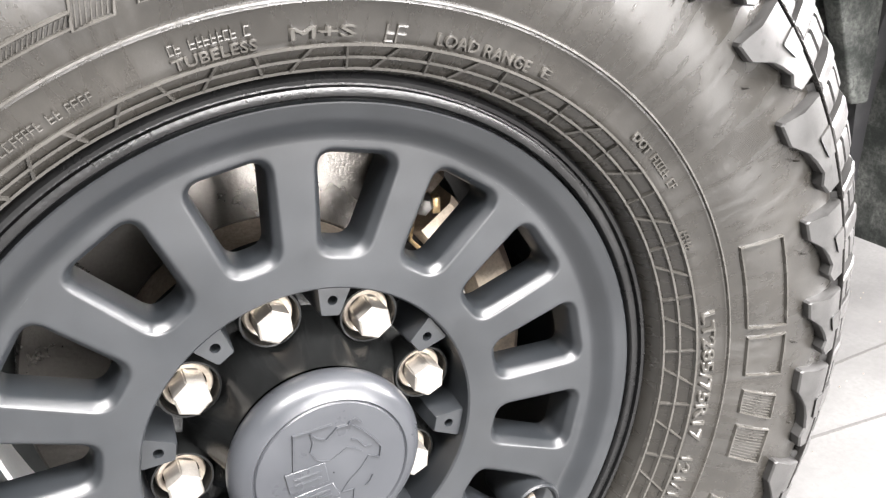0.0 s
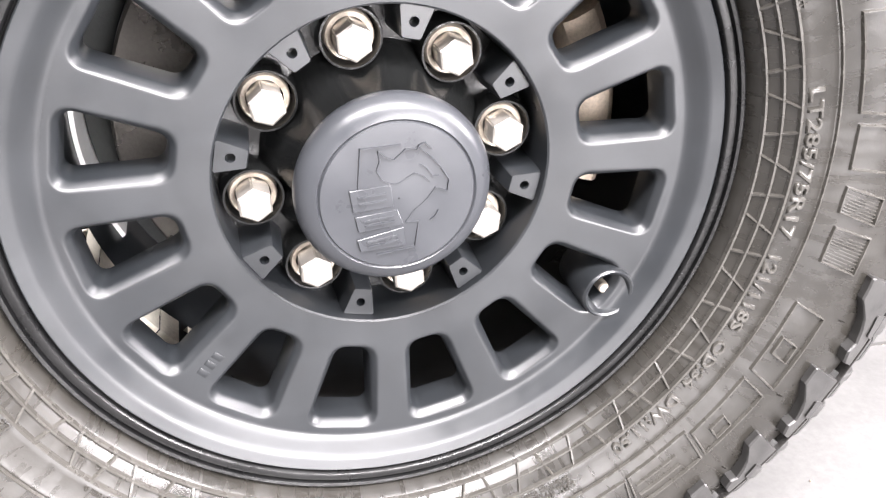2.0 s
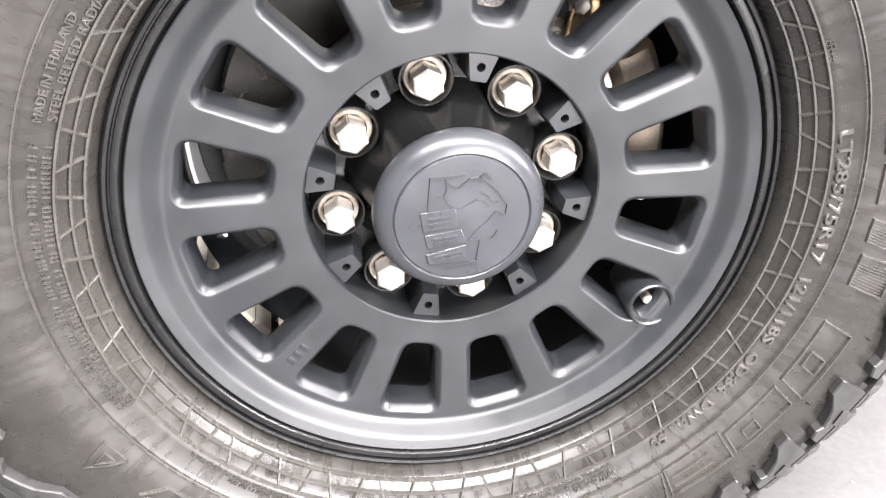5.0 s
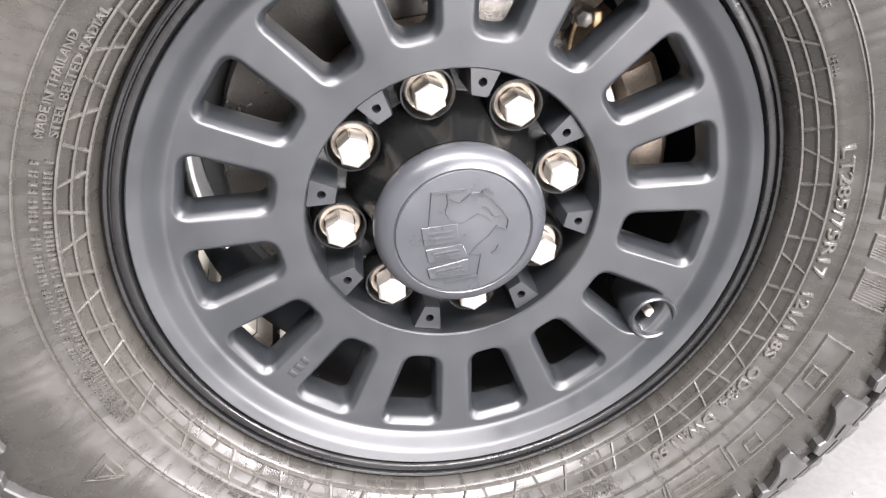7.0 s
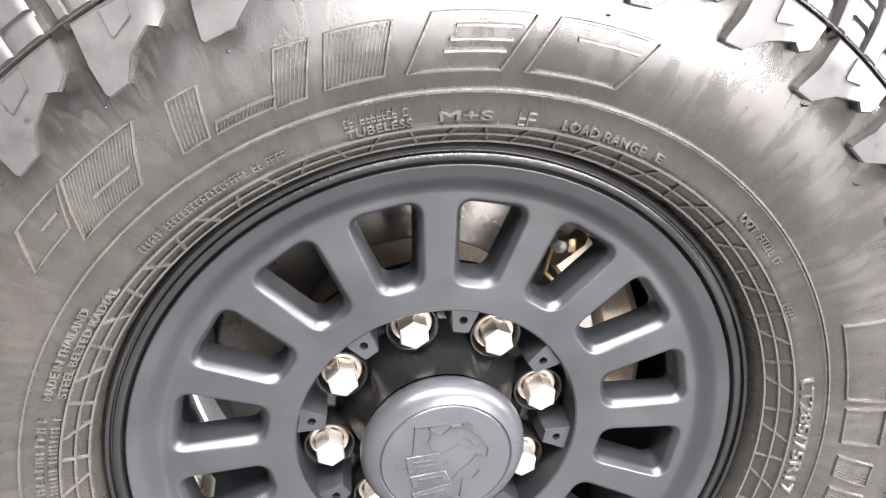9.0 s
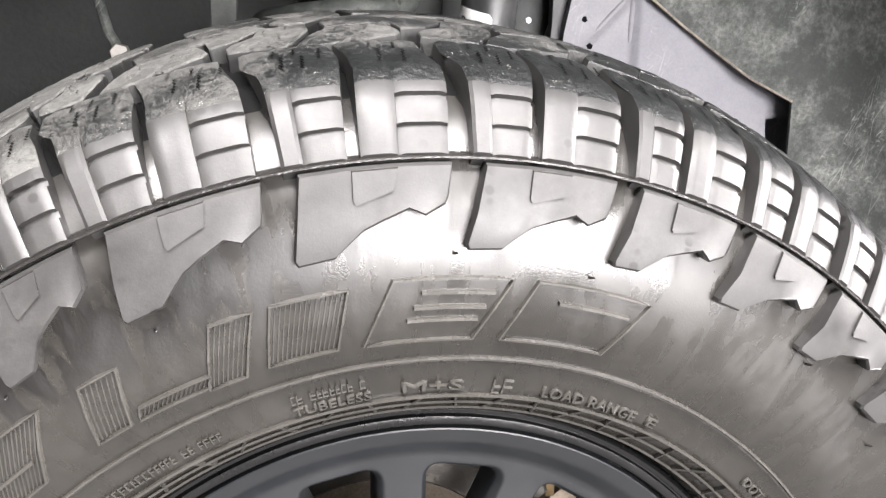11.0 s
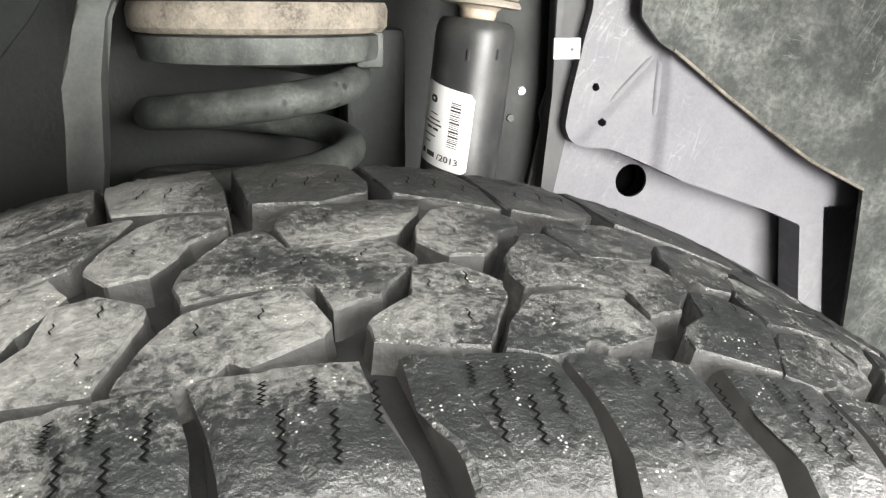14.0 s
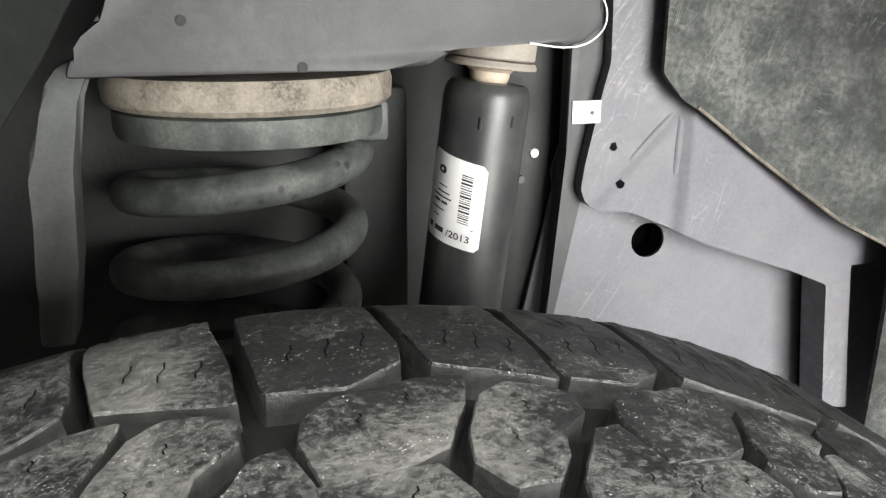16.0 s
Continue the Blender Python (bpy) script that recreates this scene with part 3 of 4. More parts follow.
PIECES = {}
angle = PAIR_START
for width in WIDTHS:
    w = width * GAIN
    if width not in PIECES:
        made = [("tread_block", top_block(p, w)) for p in TOPS.values()]
        made += [("shoulder_block", edge_block("short", w)), ("shoulder_block", edge_block("long", w))]
        made += [("side_lug", side_lug(w)), ("lug_plate", step_plate(w))]
        PIECES[width] = made
    for name, mesh in PIECES[width]:
        if math.sin(radians(angle - w / 2)) > -0.93:
            place(name, mesh, angle, tyre)
    angle -= w

sipes = bmesh.new()
angle = PAIR_START
for width in WIDTHS:
    w = width * GAIN
    for u, y0, y1, b in ((0.10, -0.011, -0.003, 0.01), (0.13, -0.029, -0.013, 0.012), (0.20, -0.013, -0.004, 0.01), (0.23, -0.030, -0.015, 0.012), (0.32, -0.021, -0.007, 0.012), (0.58, -0.011, -0.003, 0.01), (0.61, -0.029, -0.013, 0.012), (0.70, -0.013, -0.004, 0.01), (0.73, -0.030, -0.015, 0.012), (0.84, -0.021, -0.007, 0.012),
                         (0.44, 0.017, 0.022, 0.01), (0.60, 0.020, 0.025, 0.02), (1.08, 0.030, 0.035, 0.01), (1.16, 0.014, 0.019, 0.0), (1.20, 0.033, 0.039, 0.01), (0.60, 0.050, 0.055, 0.02), (0.74, 0.047, 0.052, 0.02), (0.92, 0.051, 0.056, 0.03), (1.02, 0.095, 0.100, 0.01), (0.86, 0.086, 0.091, 0.02), (1.27, 0.070, 0.075, 0.0), (1.36, 0.087, 0.092, 0.01), (0.72, 0.126, 0.136, 0.03), (0.84, 0.126, 0.138, 0.03), (0.96, 0.130, 0.140, 0.03), (1.24, 0.130, 0.140, 0.03), (1.34, 0.126, 0.138, 0.03), (1.45, 0.124, 0.134, 0.03)):
        me = zigzag(u, y0, y1, w, b)
        tmp = bmesh.new()
        tmp.from_mesh(me)
        bpy.data.meshes.remove(me)
        bmesh.ops.rotate(tmp, verts=tmp.verts, cent=(0, 0, ZC), matrix=Matrix.Rotation(radians(-angle), 3, "Y"))
        if math.sin(radians(angle - w / 2)) > 0.2:
            m2 = bpy.data.meshes.new("t")
            tmp.to_mesh(m2)
            sipes.from_mesh(m2)
            bpy.data.meshes.remove(m2)
        tmp.free()
    angle -= w
ob = part("siping", sipes, SHADEBLACK, tyre, "black zigzag strips for the shade in the slits", smooth=False)
ob["kind"] = "stuff"
part("rib", lathe([(0.3700, -0.0540), (0.3703, -0.0618), (0.3708, -0.0625), (0.3716, -0.0623), (0.3721, -0.0612), (0.3724, -0.0500)], 360, flat=True), WETRUBBER, tyre, "wet shining rib")


# the sidewall's grid of fine ribs
def side_y(r):
    return float(np.interp(r, [p[0] for p in SIDE[:16]], [p[1] for p in SIDE[:16]]))


def rib_bar(bm, r0, a0, r1, a1, width, high, steps=3):
    """A fine raised rib on the sidewall from one polar place to another."""
    vs = []
    for k in range(steps + 1):
        t = k / steps
        r, a = r0 + (r1 - r0) * t, a0 + (a1 - a0) * t
        dr, da = (r1 - r0), radians(a1 - a0) * r
        ln = math.hypot(dr, da)
        nr, na = -da / ln * width / 2, math.degrees(dr / ln * width / 2 / r)
        y = side_y(r)
        vs.append([bm.verts.new(polar(r + nr, a + na, y + 0.0004)), bm.verts.new(polar(r + nr * 0.55, a + na * 0.55, y - high)), bm.verts.new(polar(r - nr * 0.55, a - na * 0.55, y - high)), bm.verts.new(polar(r - nr, a - na, y + 0.0004))])
    for p, q in zip(vs, vs[1:]):
        for j in range(3):
            bm.faces.new((p[j], p[j + 1], q[j + 1], q[j]))


for outer, inner in ((-0.1, 1.8), (6.2, 4.9)):
    bar = bmesh.new()
    rib_bar(bar, 0.2364, inner, 0.2508, outer, 0.0023, 0.0025, 5)
    bar = finish(bar, RIDGE, False)
    for k in range(36):
        place("grid_rib", bar, 10 * k, tyre)
for r in (0.2366, 0.2435, 0.2508):
    y = side_y(r)
    part("grid_ring", lathe([(r - 0.0012, y + 0.0006), (r - 0.0007, y - 0.0023), (r + 0.0007, y - 0.0026), (r + 0.0011, y + 0.0006)], 240), RIDGE, tyre, smooth=False)
y = side_y(0.2745)
part("sidewall_line", lathe([(0.2722, y + 0.001), (0.2728, y - 0.0014), (0.2738, y - 0.0014), (0.2746, y + 0.001)], 300), RIDGE, tyre, smooth=False)


def arc_text(body, r0, high, a0, a1, parent, name="raised_text", proud=0.0020):
    """Raised writing on the sidewall, clockwise from a0 to a1, its feet towards the rim."""
    cu = bpy.data.curves.new("text", "FONT")
    cu.body, cu.size, cu.extrude = body, 1.0, 0.5
    cu.resolution_u = 2
    cu.bevel_depth, cu.bevel_resolution = 0.045, 0
    ob = new("text", cu)
    bpy.context.view_layer.update()
    me = bpy.data.meshes.new_from_object(ob.evaluated_get(bpy.context.evaluated_depsgraph_get()))
    bpy.data.objects.remove(ob)
    xs = [v.co.x for v in me.vertices]
    lo, hi = min(xs), max(xs)
    for v in me.vertices:
        r = r0 + v.co.y / 0.73 * high
        a = a0 + (a1 - a0) * (v.co.x - lo) / (hi - lo)
        v.co = polar(r, a, side_y(r) - (proud if v.co.z > 0.52 else 0.0006 if v.co.z > 0 else -0.0008))
    me.materials.append(RIDGE)
    return link(name, me, parent, "raised moulded writing")


def text_bars(bm, r0, high, a0, a1, rng, proud=0.0013):
    """A line of writing too small to read: short raised bars of its size."""
    a = a0
    while a > a1:
        n = rng.uniform(0.42, 0.62) * high / r0 * 57.3
        thin = max(0.0007, high * 0.17)
        rib_bar(bm, r0, a, r0 + high, a, thin, proud, 1)
        for at in rng.sample((0.08, 0.5, 0.92), 2):
            rib_bar(bm, r0 + high * at, a, r0 + high * at + 0.00001, a - n * 0.85, thin, proud, 1)
        a -= n * 1.22 + (rng.random() < 0.18) * n * 1.1


for body, r0, high, a0, a1 in (("LT285/75R17", 0.2550, 0.0088, 12.6, -10.6), ("121/118S", 0.2545, 0.0088, -13.3, -26.6), ("OD:34", 0.2540, 0.0088, -28.7, -38.3), ("DW:11.50", 0.2545, 0.0088, -40.3, -53.6),
                               ("MADE IN THAILAND", 0.2598, 0.0052, 159.4, 144.7), ("STEEL BELTED RADIAL", 0.2525, 0.0052, 159.0, 140.3), ("TUBELESS", 0.2530, 0.0052, 104.2, 95.6), ("M+S", 0.2545, 0.0058, 92.4, 85.3), ("E", 0.2545, 0.0055, 62.2, 60.8), ("LOAD RANGE", 0.2535, 0.0062, 76.2, 63.8), ("DOT", 0.2570, 0.0055, 45.6, 42.0), ("SAFETY WARNING:", 0.2615, 0.0042, -61.4, -69.5)):
    arc_text(body, r0, high, a0, a1, tyre)
lines = bmesh.new()
rng = random.Random(7)
for r0, high, a0, a1 in ((0.2598, 0.0050, 162.9, 198), (0.2525, 0.0050, 162.6, 197), (0.2600, 0.0048, 104.0, 96.4), (0.2520, 0.0090, 82.0, 80.0), (0.2575, 0.0055, 41.0, 35.2), (0.2585, 0.0026, -62.0, -132.0), (0.2548, 0.0026, -62.0, -140.0), (0.2510, 0.0026, -66.0, -112.0), (0.2555, 0.0048, 134.0, 112.0), (0.2600, 0.0048, 206.0, 196.0), (0.2535, 0.0048, 206.0, 190.0), (0.2520, 0.0050, 27.5, 24.5)):
    a0, a1 = (a0, a1) if a0 > a1 else (a1, a0)
    text_bars(lines, r0, high, a0, a1, rng)
ob = part("small_print", lines, RIDGE, tyre, "fine moulded print", smooth=False)
ob["kind"] = "stuff"


def rib_loop(corners, width, high):
    """One closed raised line on the sidewall round a shape given by its (radius, degrees) corners."""
    bm = bmesh.new()
    pts = []
    for (ra, aa), (rb, ab) in zip(corners, corners[1:] + corners[:1]):
        n = max(2, int(abs(ab - aa) / 1.5))
        pts += [(ra + (rb - ra) * k / n, aa + (ab - aa) * k / n) for k in range(n)]
    mr, ma = sum(p[0] for p in pts) / len(pts), sum(p[1] for p in pts) / len(pts)
    rows = []
    for k, (r, a) in enumerate(pts):
        (rp, ap), (rn, an) = pts[k - 1], pts[(k + 1) % len(pts)]
        d = Vector((rn - rp, radians(an - ap) * r)).normalized() * width / 2
        nr, na = -d.y, math.degrees(d.x / r)
        rows.append([bm.verts.new(polar(r + nr * f, a + na * f, side_y(r + nr * f) + y)) for f, y in ((1.0, 0.0004), (0.4, -high), (-0.4, -high), (-1.0, 0.0004))])
    for k in range(len(rows)):
        p, q = rows[k], rows[(k + 1) % len(rows)]
        for j in range(3):
            bm.faces.new((p[j], p[j + 1], q[j + 1], q[j]))
    return bm


def brand_panel(a0, a1, r0, r1, skew, hatch, bars):
    """A raised outlined panel where the maker's name stands, filled with fine ribs and a few bars."""
    panel = part("raised_panel", rib_loop([(r0, a0 + skew), (r1, a0), (r1, a1), (r0, a1 + skew)], 0.0024, 0.0022), RIDGE, tyre, smooth=False)
    n = int((a0 - a1) / 0.42)
    if hatch:
        bm = bmesh.new()
        for k in range(1, n):
            a = a0 + (a1 - a0) * k / n
            rib_bar(bm, r0 + 0.001, a + skew, r1 - 0.001, a, 0.0010, 0.0008, 2)
        part("fine_ribs", bm, RIDGE, panel, smooth=False)["kind"] = "stuff"
    for f in bars:
        r, bm = r0 + (r1 - r0) * f, bmesh.new()
        rib_bar(bm, r, a0 + skew * (1 - f) - 3.0, r, a1 + skew * (1 - f) + 0.8, 0.0026, 0.0018, 4)
        part("panel_bar", bm, RIDGE, panel, smooth=False)


for a0, a1, r0, r1, skew, hatch, bars in ((139.0, 132.6, 0.296, 0.316, 3.0, False, (0.5,)), (132, 123, 0.286, 0.316, 4.0, True, (0.4,)), (119.4, 116.1, 0.2865, 0.3145, 1.8, True, ()), (116.4, 109.8, 0.2865, 0.2925, 0.6, True, ()), (108.2, 104.7, 0.285, 0.3150, 2.2, True, ()), (103.2, 96.8, 0.286, 0.3150, 1.6, True, ()), (93.0, 82.7, 0.285, 0.3165, 3.0, False, (0.35, 0.55, 0.78)), (80.4, 69.6, 0.285, 0.3165, 2.6, False, (0.7,)),
                                          (20.0, 7.2, 0.284, 0.314, 1.2, False, ()), (5.9, 0.0, 0.285, 0.314, 0.8, False, ()), (-3.3, -6.8, 0.286, 0.314, 1.6, True, ()), (-8.6, -13.6, 0.287, 0.316, 1.2, True, ()), (-20.2, -31.6, 0.286, 0.3125, 1.2, False, ()), (-24.9, -27.6, 0.291, 0.305, 0.6, False, ()), (-33.0, -44.0, 0.286, 0.3085, 1.0, False, ()), (-38.6, -41.2, 0.294, 0.304, 0.4, False, ()), (-44.8, -55.6, 0.282, 0.309, 1.2, False, (0.35, 0.68)), (-56.6, -68.0, 0.283, 0.309, 1.6, False, (0.45,)), (-71.0, -82.0, 0.286, 0.311, 2.0, False, (0.5,)), (228.0, 218.5, 0.284, 0.299, 2.5, False, ())):
    brand_panel(a0, a1, r0, r1, skew, hatch, bars)
# a pointed mark with a smaller one inside it
for r0, r1, half in ((0.2845, 0.3085, 2.45), (0.290, 0.301, 1.1)):
    part("mountain_mark", rib_loop([(r0, 211.1 - half), (r1, 211.1 - half * 0.4), (r0, 211.1 + half)], 0.0015, 0.0014), RIDGE, tyre, smooth=False)
for k in range(30):
    p = polar(0.322 + 0.006 * (k % 3), 12 * k + 4, 0)
    part("vent_spew", turned([(0.0008, 0), (0.0006, 0.003), (0.0003, 0.0045)], (p.x, side_y(0.322) - 0.0002, p.z), (0.2, -1, 0.3), 6), RUBBER, tyre)

cap_profile = [(0.0005, -0.0385), (0.020, -0.0380), (0.0455, -0.0366), (0.0465, -0.0352), (0.0476, -0.0364), (0.0520, -0.0350), (0.0556, -0.0322), (0.0582, -0.0284), (0.0595, -0.0245), (0.0594, -0.0215), (0.0582, -0.0175), (0.0562, -0.0140), (0.054, -0.011)]
cap = part("centre_cap", lathe(cap_profile, 128), CAP, wheel, "satin black domed centre cap")


def skirt():
    """The hub cover behind the cap, scalloped where the nuts stand."""
    bm = bmesh.new()
    rings = []
    for k in range(128):
        a = 360 * k / 128
        near = abs((a - 157.5 - TURN + 22.5) % 45 - 22.5)
        bite = smoothstep(1 - near / 13)
        rings.append([bm.verts.new(polar(r - bite * cut, a, y)) for r, y, cut in ((0.0560, -0.0115, 0), (0.0575, -0.004, 0.0005), (0.0610, 0.006, 0.003), (0.0660, 0.016, 0.006), (0.0710, 0.026, 0.009), (0.0740, 0.037, 0.011))])
    for k in range(128):
        p, q = rings[k], rings[(k + 1) % 128]
        for j in range(5):
            bm.faces.new((p[j], p[j + 1], q[j + 1], q[j]))
    return bm


part("hub_cover", skirt(), HUBBLACK, wheel, "gloss black scalloped hub cover")
# plain raised shapes where the cap carries its maker's emblem
EMB = Matrix.Translation((0, -0.0374, ZC))


def emblem(poly, high=0.0011):
    return prism(poly, lambda p, k: EMB @ Vector((p[0], 0.0012 if k else -high, p[1])), 0.0003, 1)


def stroke(points, width=0.0009, high=0.0013):
    """A raised line on the cap through the given (x, z) places."""
    bm = bmesh.new()
    rows = []
    for k, p in enumerate(points):
        a, b = Vector(points[max(0, k - 1)]), Vector(points[min(len(points) - 1, k + 1)])
        d = (b - a).normalized() * width / 2
        n = Vector((-d.y, d.x))
        q = [Vector(p) + n * 1.5, Vector(p) + n * 0.5, Vector(p) - n * 0.5, Vector(p) - n * 1.5]
        rows.append([bm.verts.new(EMB @ Vector((v.x, (0.0012, -high, -high, 0.0012)[i], v.y))) for i, v in enumerate(q)])
    for p, q in zip(rows, rows[1:]):
        for i in range(3):
            bm.faces.new((p[i], p[i + 1], q[i + 1], q[i]))
    return bm


for c in (((-0.029, 0.007), (-0.005, 0.009), (-0.003, -0.005), (-0.027, -0.007)), ((-0.026, -0.010), (-0.001, -0.007), (0.003, -0.017), (-0.024, -0.020)), ((-0.025, -0.025), (0.003, -0.019), (0.004, -0.031), (-0.023, -0.033))):
    c = [Vector(p) for p in c]
    part("emblem_block", emblem([c[0], c[3], c[2], c[1]], 0.0014), CAP, cap)
    for t in (0.35, 0.65):
        part("emblem_slot", stroke([c[0].lerp(c[3], t).lerp(c[1].lerp(c[2], t), f) for f in (0.18, 0.5, 0.85)], 0.0016, 0.0024), CAP, cap)
for line in ([(-0.024, 0.005), (-0.022, 0.032), (0.001, 0.033)], [(0.004, -0.016), (0.012, -0.016), (0.010, -0.033), (-0.013, -0.036)],
             [(-0.012, 0.030), (-0.008, 0.026), (-0.003, 0.024), (0.004, 0.030), (0.012, 0.030), (0.019, 0.024), (0.025, 0.017), (0.030, 0.009), (0.029, 0.002), (0.022, 0.005), (0.017, -0.002), (0.009, -0.009), (0.004, -0.016)],
             [(-0.010, 0.012), (-0.006, 0.010), (-0.001, 0.009), (0.004, 0.012), (0.009, 0.015), (0.014, 0.013), (0.018, 0.009)], [(0.010, 0.029), (0.012, 0.032), (0.015, 0.033), (0.019, 0.029)],
             [(-0.012, 0.030), (-0.011, 0.024), (-0.013, 0.018), (-0.010, 0.012)], [(0.019, -0.016), (0.022, -0.014), (0.024, -0.010)], [(0.012, 0.020), (0.016, 0.018), (0.020, 0.012), (0.024, 0.012)]):
    part("emblem_line", stroke(line), CAP, cap)
for k in range(3):
    # the small maker's mark on a spoke, as plain bars
    o = part("maker_mark", box(-0.0023, 0.0023, -0.0005, 0.001, -0.0036, 0.0036, 0.0003), RIM, rim)
    at = 0.1670 + 0.0072 * (k - 1)
    o.matrix_basis = Matrix.Translation(polar(at, -134.5, face_y(at))) @ Matrix.Rotation(radians(134.5), 4, "Y")

part("mounting_pad", lathe([(0.055, 0.036), (0.104, 0.036), (0.104, 0.040)], 128), HUBBLACK, wheel, "black mounting pad inside the bore")


def tab_mesh():
    """A post on the bore's wall with a drilled face, at angle 0."""
    bm = bmesh.new()
    corners = [(0.0830, -0.0060), (0.0830, 0.0060), (0.1034, 0.0110), (0.1034, -0.0110)]
    hole_at = (0.0935, 0.0)
    outline, hole = [], []
    for c in range(4):
        p, q = corners[c], corners[(c + 1) % 4]
        for t in (0.06, 0.35, 0.65, 0.94):
            outline.append((p[0] + (q[0] - p[0]) * t, p[1] + (q[1] - p[1]) * t))
    for r, s in outline:
        d = Vector((r - hole_at[0], s - hole_at[1])).normalized() * 0.0029
        hole.append((hole_at[0] + d.x, hole_at[1] + d.y))

    def ring(pts, y, grow=0.0):
        return [bm.verts.new((r, y, ZC + s)) for r, s in [(hole_at[0] + (p[0] - hole_at[0]) * (1 + grow), p[1] * (1 + grow)) for p in pts]]

    rings = [ring(outline, 0.036, 0.18), ring(outline, 0.0006, 0.0), ring(outline, -0.0008, -0.07), ring(hole, -0.0008, 0.08), ring(hole, 0.0006), ring(hole, 0.012)]
    n = len(outline)
    for p, q in zip(rings, rings[1:]):
        for j in range(n):
            bm.faces.new((p[j], p[(j + 1) % n], q[(j + 1) % n], q[j]))
    bm.faces.new(rings[-1])
    return finish(bm, RIM, True, 30)


def nut_mesh():
    bm = bmesh.new()
    rings = []
    for af, y in ((0.0117, 0.034), (0.0117, 0.0056), (0.0113, 0.0036), (0.0098, 0.0026), (0.0, 0.0016)):
        rings.append([bm.verts.new((af * math.cos(radians(60 * j + 30)), y, af * math.sin(radians(60 * j + 30)))) for j in range(6)] if af else [bm.verts.new((0, y, 0))])
    for p, q in zip(rings[:-1], rings[1:-1]):
        for j in range(6):
            bm.faces.new((p[j], p[(j + 1) % 6], q[(j + 1) % 6], q[j]))
    for j in range(6):
        bm.faces.new((rings[-2][j], rings[-2][(j + 1) % 6], rings[-1][0]))
    bmesh.ops.bevel(bm, geom=[e for e in bm.edges if abs(e.verts[0].co.y - e.verts[1].co.y) > 0.02], offset=0.0008, segments=2, affect="EDGES")
    return finish(bm, STEEL, True, 25)


def ring_mesh(profile, material, sides=32):
    bm = bmesh.new()
    rings = [[bm.verts.new((r * math.cos(2 * math.pi * j / sides), y, r * math.sin(2 * math.pi * j / sides))) for j in range(sides)] for r, y in profile]
    for p, q in zip(rings, rings[1:]):
        for j in range(sides):
            bm.faces.new((p[j], p[(j + 1) % sides], q[(j + 1) % sides], q[j]))
    return finish(bm, material, True, 30)


TAB, NUT = tab_mesh(), nut_mesh()
WASHER = ring_mesh([(0.0112, 0.0215), (0.0142, 0.0205), (0.0152, 0.0222), (0.0154, 0.034)], BRASS)
POCKET = ring_mesh([(0.0160, 0.036), (0.0172, 0.0165), (0.0176, 0.0150), (0.0188, 0.0150), (0.0194, 0.0165), (0.0206, 0.037)], HUBBLACK)
for k in range(8):
    place("bored_tab", TAB, 180 + TURN - 45 * k, wheel)
    at = polar(0.0815, 157.5 + TURN - 45 * k, 0)
    nut = link("lug_nut", NUT, wheel, "bright hexagonal lug nut on a rusty washer")
    nut.matrix_basis = Matrix.Translation(at) @ Matrix.Rotation(radians(7 * k * k % 24 - 12), 4, "Y")
    for name, mesh in (("washer", WASHER), ("nut_seat", POCKET)):
        o = link(name, mesh, wheel)
        o.matrix_basis = Matrix.Translation(at)

# the valve in its cup
at = polar(0.1850, -32.9, 0)
o = link("valve_cup", ring_mesh([(0.0190, 0.03), (0.0194, -0.0115), (0.0188, -0.0150), (0.0176, -0.0163), (0.0160, -0.0155), (0.0146, -0.0120), (0.0141, -0.0105), (0.0130, -0.0085), (0.0124, 0.004), (0.0118, 0.022), (0.0, 0.023)], RIM), wheel)
o.matrix_basis = Matrix.Translation(at)
o = link("valve_stem", ring_mesh([(0.0, -0.0080), (0.0032, -0.0078), (0.0040, -0.0065), (0.0040, 0.004), (0.0055, 0.006), (0.006, 0.024)], BRASS), wheel, "small dull valve stem")
o.matrix_basis = Matrix.Translation(at)


# stick-on balance weights inside the barrel
def weight_mesh(a0, a1, r, y0, y1, thick):
    return lathe([(r, y0), (r - thick, y0 + 0.001), (r - thick, y1 - 0.001), (r, y1)], 12, a0, a1)


WEIGHT = mat("cream_painted_weight", (0.75, 0.70, 0.60), 0.55, var=0.15, scale=60)
SILVER = mat("silver_tape", (0.8, 0.8, 0.79), 0.5, var=0.06)
for a in (196.5, 201.6, 214.8, 219.9, 227.0):
    part("balance_weight", weight_mesh(a, a + 4.8, 0.1995, 0.045, 0.074, 0.005), WEIGHT, wheel, "cream stick-on balance weight")
part("balance_weight", weight_mesh(172, 207, 0.1930, 0.118, 0.204, 0.003), SILVER, wheel, "silver stick-on weight strip")

# ---- brake and hub behind the wheel ----
disc = thing("brake_disc", (0, 0.11, 0.24), "brushed steel brake disc with a rusty hat", "brake disc")
part("friction_ring", lathe([(0.105, 0.112), (0.108, 0.108), (0.164, 0.108), (0.166, 0.110), (0.166, 0.136), (0.105, 0.138)], 128), ROTOR, disc, "brushed bright friction ring")
part("hat", lathe([(0.106, 0.110), (0.100, 0.095), (0.098, 0.060), (0.090, 0.048), (0.050, 0.046)], 96), RUST, disc, "rusty disc hat")
caliper = thing("brake_caliper", (0.15, 0.08, 0.47), "rusty cast brake caliper with brass spring clips", "brake caliper")
bm = lathe([(0.150, 0.072), (0.153, 0.064), (0.160, 0.060), (0.176, 0.060), (0.182, 0.066), (0.184, 0.150), (0.150, 0.150)], 12, -16, 27)
bmesh.ops.holes_fill(bm, edges=[e for e in bm.edges if e.is_boundary])
part("caliper_body", bm, CASTING, caliper, "tan rusty cast body")
